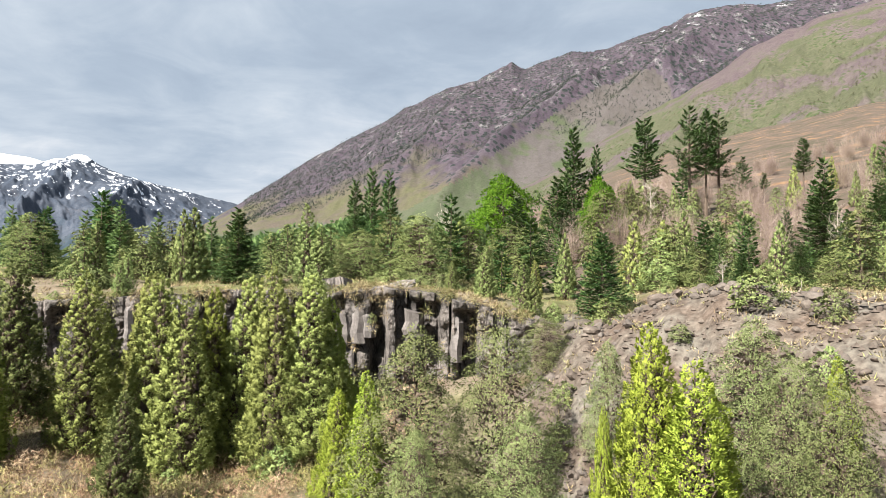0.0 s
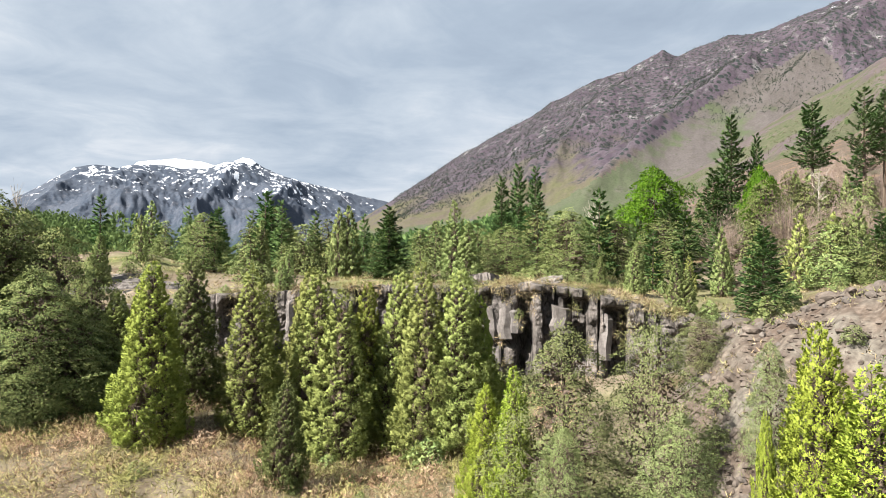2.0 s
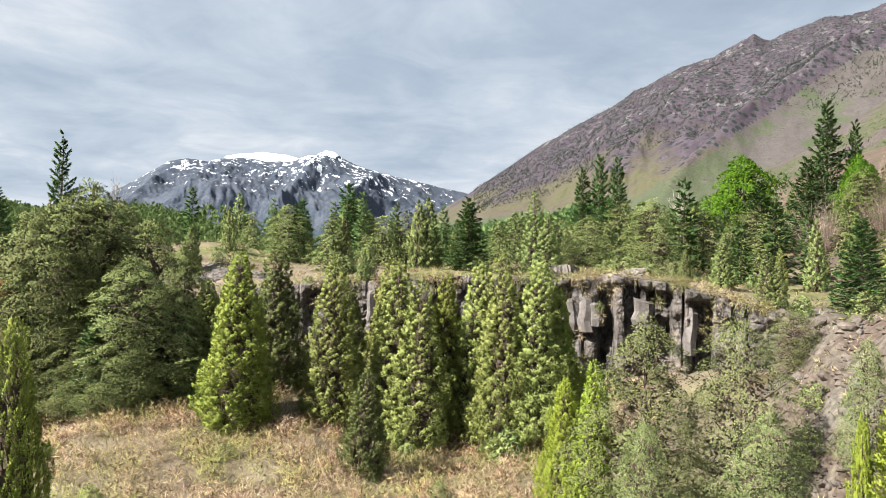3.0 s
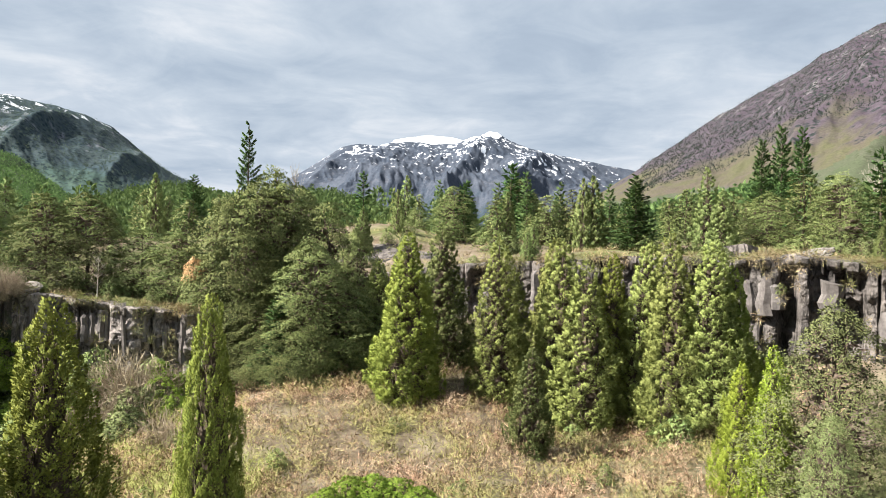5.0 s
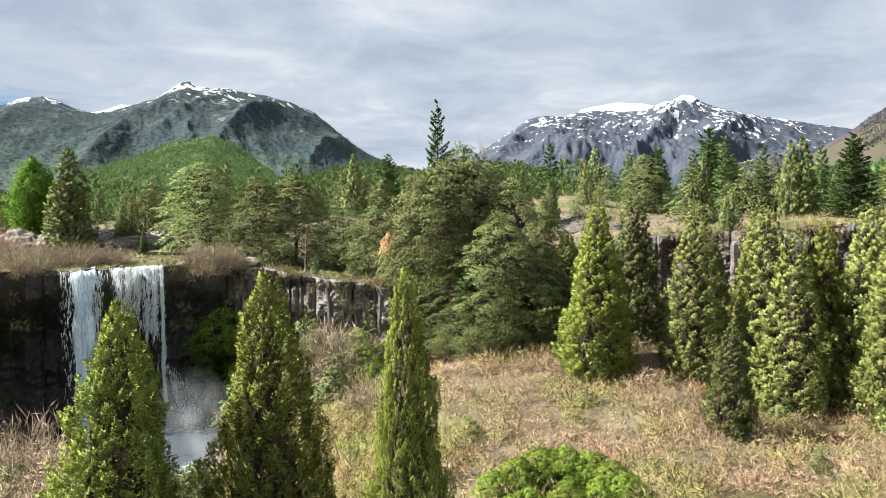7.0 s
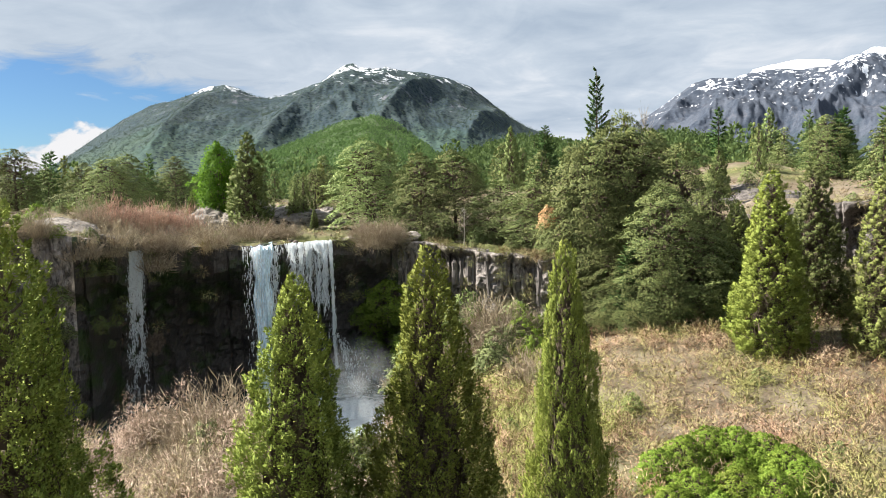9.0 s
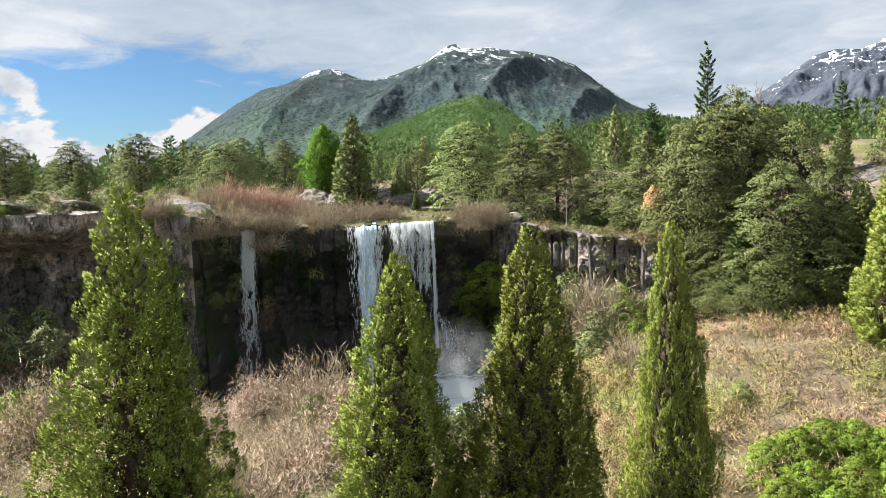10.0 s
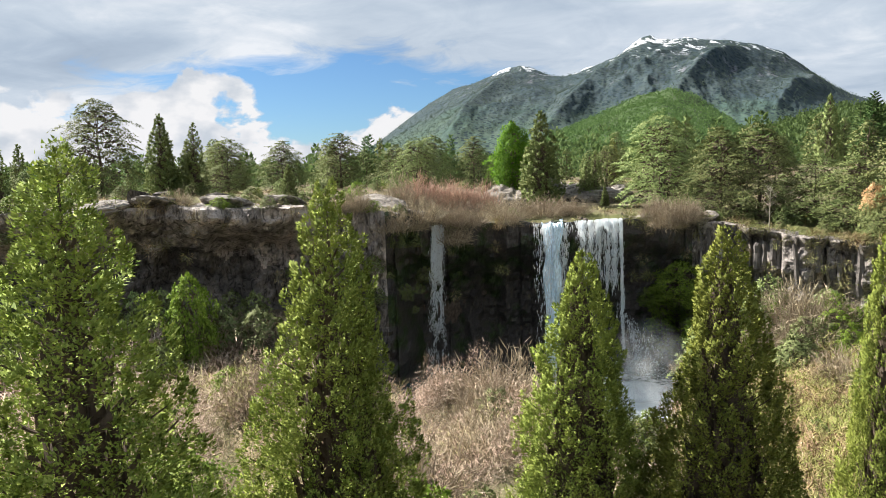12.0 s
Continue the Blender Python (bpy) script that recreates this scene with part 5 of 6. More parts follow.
MID = proto(cypress, (12, 4.0, 900, 80, 0.094, OLIVECYP, 21, 1, 0.62, 1.0, 0.6), (12, 4.0, 900, 80, 0.094, CYPRESS, 22, 1, 0.66, 1.0, 0.6), (12, 4.0, 900, 80, 0.094, OLIVECYP, 23, 2, 0.6, 1.0, 0.6))
DUSK = proto(cypress, (12, 4.0, 700, 60, 0.11, DARKLEAF, 26, 1, 0.62, 1.0, 0.6))
LOFT = proto(cypress, (12, 4.0, 300, 30, 0.26, BEECH, 24, 1, 0.7, 1.2, 0.55), (12, 4.0, 420, 50, 0.17, BEECH, 25, 2, 0.7, 1.1, 0.55))
LIMES = proto(cypress, (12, 5.0, 1150, 70, 0.09, LIME, 31, 1, 0.68, 1.0, 0.5), (12, 5.0, 1150, 70, 0.09, LIME, 32, 2, 0.68, 1.0, 0.5))
OLIVES = proto(beech, (10, 7.0, 230, 130, 0.095, OLIVE, 41, 0.06, 0.3, 34), (10, 7.0, 230, 130, 0.095, OLIVE, 42, 0.06, 0.3, 34), (10, 7.0, 230, 130, 0.095, OLIVE, 43, 0.06, 0.3, 34))
DARKS = proto(beech, (10, 8.0, 190, 170, 0.125, DARKLEAF, 54, 0.0, 0.16, 16, 2.6), (10, 8.0, 190, 170, 0.125, DARKLEAF, 56, 0.0, 0.18, 16, 2.2), (10, 8.0, 190, 170, 0.125, DARKLEAF, 55, 0.0, 0.16, 16, 3.0))
BEECHES = proto(beech, (10, 8.0, 150, 130, 0.14, BEECH, 51, 0.04, 0.18, 16, 2.0), (10, 8.0, 150, 130, 0.14, DARKLEAF, 52, 0.04, 0.18, 16, 1.3), (10, 8.0, 150, 130, 0.14, DARKLEAF, 53, 0.04, 0.2, 16, 2.4))
FIRS = proto(fir, (12, 6.0, 130, 105, 0.30, FIR, 61), (12, 6.0, 130, 105, 0.30, FIR, 62))
PINES = proto(fir, (16, 6.0, 100, 100, 0.30, FIR, 71, 0.3, 0.42, 0.2), (16, 6.0, 84, 100, 0.30, FIR, 72, 0.4, 0.34, 0.3))
LONE = proto(fir, (16, 5.5, 62, 150, 0.28, FIR, 73, 0.08, 0.2, 0.4))
BRIGHTS = proto(beech, (10, 9.0, 170, 70, 0.32, BRIGHT, 81, 0.1, 0.6))
DEAD = [dead_tree(10, 91), dead_tree(10, 92)]
REDS = proto(twig_bush, (2.6, 5, 500, REDTWIG, 101), (2.6, 5, 500, REDTWIG, 102))
GREYS = proto(twig_bush, (2.6, 5, 230, GREYTWIG, 103, 6, 0.026), (2.6, 5, 230, GREYTWIG, 104, 6, 0.026))
GREENS = proto(beech, (3, 4.0, 130, 80, 0.12, GREENBUSH, 105, 0.02, 0.5, 10, 3.0), (3, 4.0, 130, 80, 0.12, GREENBUSH, 106, 0.02, 0.5, 10, 3.0))
LEAFY = proto(beech, (3, 3.8, 70, 44, 0.15, GREENBUSH, 108, 0.0, 0.6, 12, 3.0), (3, 3.8, 70, 44, 0.15, OLIVE, 109, 0.0, 0.6, 12, 3.0))
RUSTS = proto(beech, (3, 2.2, 60, 30, 0.12, RUST, 107, 0.55, 0.6, 10, 3.0))


def stand(kind, places, protos, high, wide, label, category, group, seed, fuller=1.12):
    rng = random.Random(seed)
    for i, (x, y, h, w) in enumerate(places):
        s = max(h, 0.6) / high
        squash = min(max(fuller * w / (wide * s), 0.4), 1.4)
        plant(kind, protos[i % len(protos)], x, y, s, rng.uniform(0, 6.28), label, category, group, squash=squash)


stand("cypress", NEAR_CYPRESS, NEAR, 12, 5.6, "tall olive-green cypress rising from the gorge floor", "tree", "near cypresses", 1, 1.42)
stand("cypress", CYPRESS_ROW, MID, 12, 4.0, "olive-green cypress standing before the cliff", "tree", "cypresses along the cliff", 2, 1.55)
stand("cypress", DARK_CYPRESS, DUSK, 12, 4.0, "dark green cypress among paler ones before the cliff", "tree", "cypresses along the cliff", 17, 1.5)
stand("cypress", LIME_CYPRESS, LIMES, 12, 5.0, "bright yellow-green young cypress", "tree", "lime cypresses", 3, 1.55)
stand("beech_tree", OLIVE_BEECH, OLIVES, 9.2, 7.0, "pale olive small-leaved beech tree in the gorge", "tree", "gorge beeches", 4)
stand("beech_tree", DARK_BEECH, DARKS, 8.8, 7.4, "dark green layered beech tree against the cliff", "tree", "dark beeches", 5)
stand("beech_tree", PLATEAU_BEECH, BEECHES, 9.1, 8.0, "dense evergreen beech tree on the plateau", "tree", "plateau beeches", 6, 1.25)
stand("cypress", PLATEAU_CYPRESS, LOFT, 12, 4.0, "dark green cypress on the plateau", "tree", "plateau cypresses", 7)
stand("fir_tree", DARK_FIR, FIRS, 12, 6.0, "dark green conical fir tree", "tree", "firs", 8)
stand("pine_tree", TALL_PINE, PINES, 16, 5.5, "tall slender pine with open whorled branches", "tree", "pines", 9)
stand("pine_tree", LONE_PINE, LONE, 16, 5.5, "lone tall pine with sparse upswept branches", "tree", "pines", 16, 1.0)
stand("broadleaf_tree", BRIGHT_TREE, BRIGHTS, 10, 9.0, "fresh bright green spring-leaved tree", "tree", "bright trees", 10)
stand("dead_tree", DEAD_TREE, DEAD, 10, 6.0, "bleached leafless dead tree", "tree", "dead trees", 11)
stand("bush", RED_BUSH, REDS, 2.6, 5, "leafless reddish twiggy bush on the rim", "bush", "red bushes", 12)
stand("bush", GREY_BUSH, GREYS, 2.6, 5, "leafless grey-brown twiggy bush on the rim", "bush", "grey bushes", 13)
stand("bush", GREEN_BUSH, GREENS, 3, 4, "fresh green leafy bush", "bush", "green bushes", 14)
stand("bush", DULL_BUSH, LEAFY[1:] + GREYS[:1] + LEAFY[:1], 3, 3.8, "dull green tangled bush below the fluted cliff", "bush", "cliff-foot bushes", 18)
x, y = at(23.8, 66.2)
plant("bush", GREENS[0], x, y, 1.25, 1.0, "lush green bush clinging to the wet cliff", "bush", "wet cliff bushes", z=8.6, squash=1.0)
stand("bush", RUST_BUSH, RUSTS, 3, 3, "small rust-coloured bush above the cliff", "bush", "", 15)


# ---- undergrowth and woods that nobody could count ----
def scatter(n, first, last, near, far, rng, by_rim=False):
    """Random ground points between two bearings and two distances (from the eye, or from the rim)."""
    a = rng.uniform(first, last, n)
    if by_rim:
        r = rim(a) + rng.uniform(near, far, n)
    else:
        r = np.sqrt(rng.uniform(near ** 2, far ** 2, n))
    return -r * np.sin(np.radians(a)), r * np.cos(np.radians(a)), a, r


def thicket(name, label, pts, high, wide, twigs, length, width, material, seed, lean=0.7, tangle=0.6):
    """Mounds of dry stalks: each mound at one of the points, its stalks fanning up and out."""
    rng = np.random.default_rng(seed)
    x, y = pts
    n = len(x)
    h = high * rng.uniform(0.5, 1.35, n) * (0.6 + 0.8 * fbm(x * 0.15, y * 0.15, 3, seed))
    w = wide * rng.uniform(0.6, 1.3, n)
    z = ground_height(x, y)
    v = ball(rng, n * twigs).reshape(n, twigs, 3)
    v[:, :, 2] = np.abs(v[:, :, 2])
    P = np.stack([x, y, z], -1)[:, None] + v * np.stack([w / 2, w / 2, h * 0.85], -1)[:, None]
    U = v * np.array([lean, lean, 0.4]) + np.array([0, 0, 0.3]) + rng.normal(0, tangle, v.shape)
    V, F, N = leaves_at(P.reshape(-1, 3), U.reshape(-1, 3), (v + np.array([0, 0, 0.5])).reshape(-1, 3), length, width, rng, 0.6)
    tagged(new(name, mesh_from(name, V, F, material, normals=N)), label, "undergrowth", kind="stuff")


def stalk_material(name, a, b, c, green, share, rust):
    """Dead stalks, each of its own tone, with rusty drifts and green ones between."""
    k = Mat(name, 0.85, 0.15)
    tone = k.ramp(k.island(), (0.0, a), (0.5, b), (1.0, c))
    rusty = k.mix(0.6, tone, rust)
    tone = k.mix(k.ramp(k.noise(0.6, 4, 0.6), (0.42, 0.0), (0.6, 1.0)), tone, rusty)
    leafy = k.ramp(k.island(), (0.0, green[0]), (1.0, green[1]))
    where = k.calc("ADD", k.calc("MULTIPLY", k.noise(0.2, 5, 0.65), 0.85), k.calc("MULTIPLY", k.island(), 0.15))
    tone = k.mix(1.0, tone, k.ramp(k.noise(1.7, 3, 0.6), (0.42, (0.42, 0.38, 0.36)), (0.56, (1.0, 1.0, 1.0))), "MULTIPLY")
    k.colour(k.mix(k.ramp(where, (1 - share - 0.04, 0.0), (1 - share + 0.06, 0.9)), tone, leafy))
    return k.m


DRY = stalk_material("dry_bracken", (0.15, 0.105, 0.07), (0.42, 0.30, 0.20), (0.68, 0.53, 0.38), ((0.13, 0.14, 0.045), (0.32, 0.32, 0.11)), 0.48, (0.36, 0.205, 0.13))
PINK = stalk_material("pinkish_twigs", (0.20, 0.15, 0.12), (0.50, 0.39, 0.30), (0.78, 0.66, 0.55), ((0.15, 0.16, 0.045), (0.36, 0.35, 0.12)), 0.42, (0.55, 0.38, 0.30))
SCRUB = stalk_material("plateau_scrub", (0.20, 0.165, 0.09), (0.42, 0.345, 0.20), (0.60, 0.51, 0.32), ((0.11, 0.13, 0.042), (0.25, 0.27, 0.10)), 0.5, (0.34, 0.23, 0.15))
GRASS = stalk_material("yellow_green_grass", (0.16, 0.15, 0.05), (0.32, 0.30, 0.10), (0.50, 0.46, 0.19), ((0.14, 0.17, 0.04), (0.30, 0.34, 0.10)), 0.55, (0.34, 0.26, 0.13))


def build_undergrowth():
    rng = np.random.default_rng(300)
    x, y, a, r = scatter(1700, -36, 24, 27, 66, rng)
    keep = (r < rim(a) - np.interp(a, [8, 12], [3, 8]))
    thicket("bracken", "dry rust-brown bracken and grass covering the gorge floor", (x[keep], y[keep]), 1.3, 2.2, 130, 0.36, 0.034, DRY, 301, 1.0, 0.9)
    x, y, a, r = scatter(420, 5, 22, 33, 56, rng)
    keep = (r < rim(a) - 9) & (fbm(x * 0.12, y * 0.12, 3, 8) + 0.02 * (a - 12) > 0.45)
    thicket("grass", "yellow-green grass on the slope before the cliff", (x[keep], y[keep]), 1.5, 2.3, 150, 0.34, 0.03, GRASS, 306, 1.0, 0.9)
    x, y, a, r = scatter(400, 23, 78, 22, 47, rng)
    keep = (r < rim(a) - 9) & (r < np.interp(a, [24, 32, 35], [33, 34, 46]) - 3 * grain(a * 0.3, a * 0, 3))
    thicket("twigs", "pinkish leafless thicket along the river bank", (x[keep], y[keep]), 3.0, 3.2, 620, 0.30, 0.018, PINK, 302, 1.0, 1.0)
    x, y, a, r = scatter(900, 44, 75, -14, -2, rng, True)
    thicket("scrub", "pinkish leafless thicket under the cliff", (x, y), 1.4, 2.0, 40, 0.7, 0.05, PINK, 303)
    x, y, a, r = scatter(2600, -42, 78, 0.3, 45, rng, True)
    keep = rng.uniform(0, 1, len(a)) < np.interp(a, [-42, -20, 0, 20, 78], [1, 0.8, 0.7, 0.8, 0.8])
    thicket("scrub", "low dry scrub and grass on the plateau", (x[keep], y[keep]), 0.35, 1.5, 26, 0.4, 0.05, SCRUB, 304)
    x, y, a, r = scatter(700, -75, -42, -30, 30, rng, True)
    thicket("scrub", "sparse dry scrub on the stony slope", (x, y), 0.35, 1.1, 20, 0.35, 0.05, SCRUB, 305)


build_undergrowth()


def rim_grass():
    """Tussocks on the lip of the cliff, their blades hanging over the edge."""
    rng = np.random.default_rng(310)
    a = rng.uniform(-43, 76, 900)
    a = a[(grain(a * 0.9, a * 0, 12) > 0.42) & ~((a > 27.5) & (a < 34.3)) & ~((a > 41) & (a < 44.5)) & ((a < 44) | (chance(a * 50, a * 0, 4) < 0.4))]
    s = rng.normal(-0.15, 0.35, len(a))
    r = rim(a) + s
    x, y = -r * np.sin(np.radians(a)), r * np.cos(np.radians(a))
    z = np.minimum(plateau(a) + 0.15, ground_height(x, y, -0.6) + 0.25)
    k = 70
    v = ball(rng, len(a) * k).reshape(len(a), k, 3)
    P = np.stack([x, y, z], -1)[:, None] + v * 0.45
    out = np.stack([-x / r, -y / r, 0 * r], -1)[:, None]
    U = out * 0.6 + v + rng.normal(0, 0.4, v.shape) + np.array([0, 0, -0.15])
    V, F = cards_tri(P.reshape(-1, 3), U.reshape(-1, 3), 0.36, 0.035, rng)
    tagged(new("grass", mesh_from("grass", V, F, SCRUB)), "dry tussocks hanging over the cliff edge", "grass", kind="stuff")


rim_grass()


def tufts(name, label, P, size, material, seed, k=9, slim=0.55):
    """Far treetops: a few leafy flakes for each tree, heaped into a cone or dome."""
    rng = np.random.default_rng(seed)
    n = len(P)
    h = size * rng.uniform(0.6, 1.4, n)
    w = h * slim * rng.uniform(0.7, 1.3, n)
    t, b = rng.uniform(0, 1, (n, k)) ** 1.3, rng.uniform(0, 6.28, (n, k))
    q = w[:, None] / 2 * (1 - t) ** 0.6
    Q = np.stack([P[:, 0:1] + np.cos(b) * q, P[:, 1:2] + np.sin(b) * q, P[:, 2:3] + h[:, None] * 0.8 * t], -1).reshape(-1, 3)
    out = np.stack([np.cos(b), np.sin(b), 0.8 + 0 * b], -1).reshape(-1, 3)
    V, F = cards(Q, out * 0.5 + rng.normal(0, 0.4, out.shape) + (0, 0, 0.6), size * 0.34, size * 0.30, rng, 0.2, out, 0.4)
    tagged(new(name, mesh_from(name, V, F, material)), label, "forest", kind="stuff")


def on_slope(name, n, low, high, first, last, seed):
    rng = np.random.default_rng(seed)
    V = SLOPES[name]
    i = rng.uniform(low, high, n) * (V.shape[0] - 2)
    j = rng.uniform(first, last, n) * (V.shape[1] - 2)
    i0, j0 = i.astype(int), j.astype(int)
    fi, fj = (i - i0)[:, None], (j - j0)[:, None]
    return (V[i0, j0] * (1 - fi) + V[i0 + 1, j0] * fi) * (1 - fj) + (V[i0, j0 + 1] * (1 - fi) + V[i0 + 1, j0 + 1] * fi) * fj


HILLWOOD = leaf_material("hill_leaf", (0.055, 0.09, 0.03), (0.085, 0.135, 0.045), (0.125, 0.185, 0.06), (0.06, 0.09, 0.035))
SLOPEWOOD = leaf_material("slope_scrub", (0.065, 0.08, 0.04), (0.11, 0.125, 0.065), (0.17, 0.18, 0.095), (0.14, 0.115, 0.10))


HIGHWOOD = leaf_material("high_wood", (0.02, 0.028, 0.024), (0.035, 0.046, 0.036), (0.06, 0.066, 0.05))
# blue-leaning greens that continue the wooded mountain's painted haze
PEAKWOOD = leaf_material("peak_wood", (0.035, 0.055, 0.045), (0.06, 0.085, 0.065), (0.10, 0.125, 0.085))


def build_forests():
    tufts("forest", "fresh green forest on the rounded hill", on_slope("green_hill", 9000, 0.05, 1.0, 0.0, 1.0, 401), 6.5, HILLWOOD, 402, 6, 0.9)
    tufts("forest", "mixed green forest on the low hill", on_slope("low_hill", 4600, 0.0, 1.0, 0.0, 1.0, 403), 6.5, HILLWOOD, 404, 9, 0.8)
    tufts("forest", "dark conifer forest along the foot of the mountain", on_slope("mountain_range", 3600, 0.02, 0.19, 0.76, 0.97, 415), 20, FOREST, 416, 9, 0.4)
    tufts("forest", "dark evergreen trees on the high mountainside", on_slope("mountain_range", 15000, 0.45, 1.0, 0.3, 0.9, 411), 8, HIGHWOOD, 412, 3, 0.7)
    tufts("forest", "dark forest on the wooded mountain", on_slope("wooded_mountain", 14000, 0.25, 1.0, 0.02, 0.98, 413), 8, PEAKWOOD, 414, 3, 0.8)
    tufts("forest", "scattered dark trees on the mountainside", on_slope("near_slope", 5000, 0.0, 0.8, 0.3, 1.0, 405), 3.2, SLOPEWOOD, 406, 4, 1.0)
    rng = np.random.default_rng(407)
    x, y, a, r = scatter(2600, -40, 80, 260, 700, rng)
    tufts("forest", "dense dark wood on the plain beyond the plateau", np.stack([x, y, ground_height(x, y) - 0.3], -1), 8.5, FOREST, 408, 10, 0.55)
    # nearer treetops, of leaves
    x, y, a, r = scatter(640, -44, 80, 125, 270, rng)
    n, k = len(x), 120
    h = rng.uniform(5, 10, n) * np.where(a > 34, 0.8, 1.0)
    w = h * rng.uniform(0.28, 0.5, n)
    t = rng.uniform(0, 1, (n, k)) ** 1.2
    b = rng.uniform(0, 6.28, (n, k))
    q = w[:, None] * (1 - t) ** 0.6 * rng.uniform(0.6, 1, (n, k)) * 0.9
    P = np.stack([x[:, None] + np.cos(b) * q, y[:, None] + np.sin(b) * q, ground_height(x, y)[:, None] + h[:, None] * (0.05 + 0.9 * t)], -1).reshape(-1, 3)
    out = np.stack([np.cos(b), np.sin(b), 0.7 + 0 * b], -1).reshape(-1, 3)
    V, F = cards(P, out + rng.normal(0, 0.4, out.shape) + (0, 0, 0.5), 0.85, 0.6, rng, 0.2, out, 0.5)
    tagged(new("forest", mesh_from("forest", V, F, FOREST)), "dense dark green woods at the back of the plateau", "forest", kind="stuff")


build_forests()


# woods on the plateau, tree by tree
def woods():
    far_beech = proto(beech, (10, 7.0, 80, 40, 0.30, BEECH, 501, 0.0, 0.22, 11, 1.6), (10, 7.0, 80, 40, 0.30, DARKLEAF, 502, 0.0, 0.22, 11, 1.2))
    far_fir = proto(fir, (12, 5.5, 70, 20, 0.75, FIR, 503), (12, 5.0, 70, 20, 0.75, FOREST, 504))
    far_cypress = proto(cypress, (12, 4.5, 110, 20, 0.45, OLIVECYP, 505, 1, 0.8, 1.5), (12, 4.5, 110, 20, 0.45, BEECH, 506, 1, 0.8, 1.5))
    rng = random.Random(77)
    # first and last bearing, nearest and farthest from the rim, how many, heights
    for first, last, near, far, n, low, high in ((-40, -12, 16, 80, 62, 4, 9), (-14, 16, 12, 80, 46, 4, 9.5), (14, 34, 22, 90, 26, 4, 8), (34, 78, 40, 110, 48, 4, 9),
                                                 (-68, -40, 14, 46, 44, 3, 7), (-68, -40, 46, 110, 40, 4, 9)):
        for _ in range(n):
            a, s = rng.uniform(first, last), near + (far - near) * rng.random() ** 0.8
            x, y = at(a, float(rim(np.array([a]))[0]) + s)
            h, kind = rng.uniform(low, high), rng.random()
            if kind < 0.5:
                plant("beech_tree", rng.choice(far_beech), x, y, h / 10, rng.uniform(0, 6), "rounded evergreen tree in the plateau woods", "tree", "plateau woods", squash=rng.uniform(0.75, 1.15))
            elif kind < 0.75:
                plant("fir_tree", rng.choice(far_fir), x, y, h * 1.2 / 12, rng.uniform(0, 6), "dark conical conifer in the plateau woods", "tree", "plateau woods", squash=rng.uniform(0.8, 1.1))
            else:
                plant("cypress", rng.choice(far_cypress), x, y, h * 1.1 / 12, rng.uniform(0, 6), "olive-green cypress in the plateau woods", "tree", "plateau woods", squash=rng.uniform(0.8, 1.2))


woods()


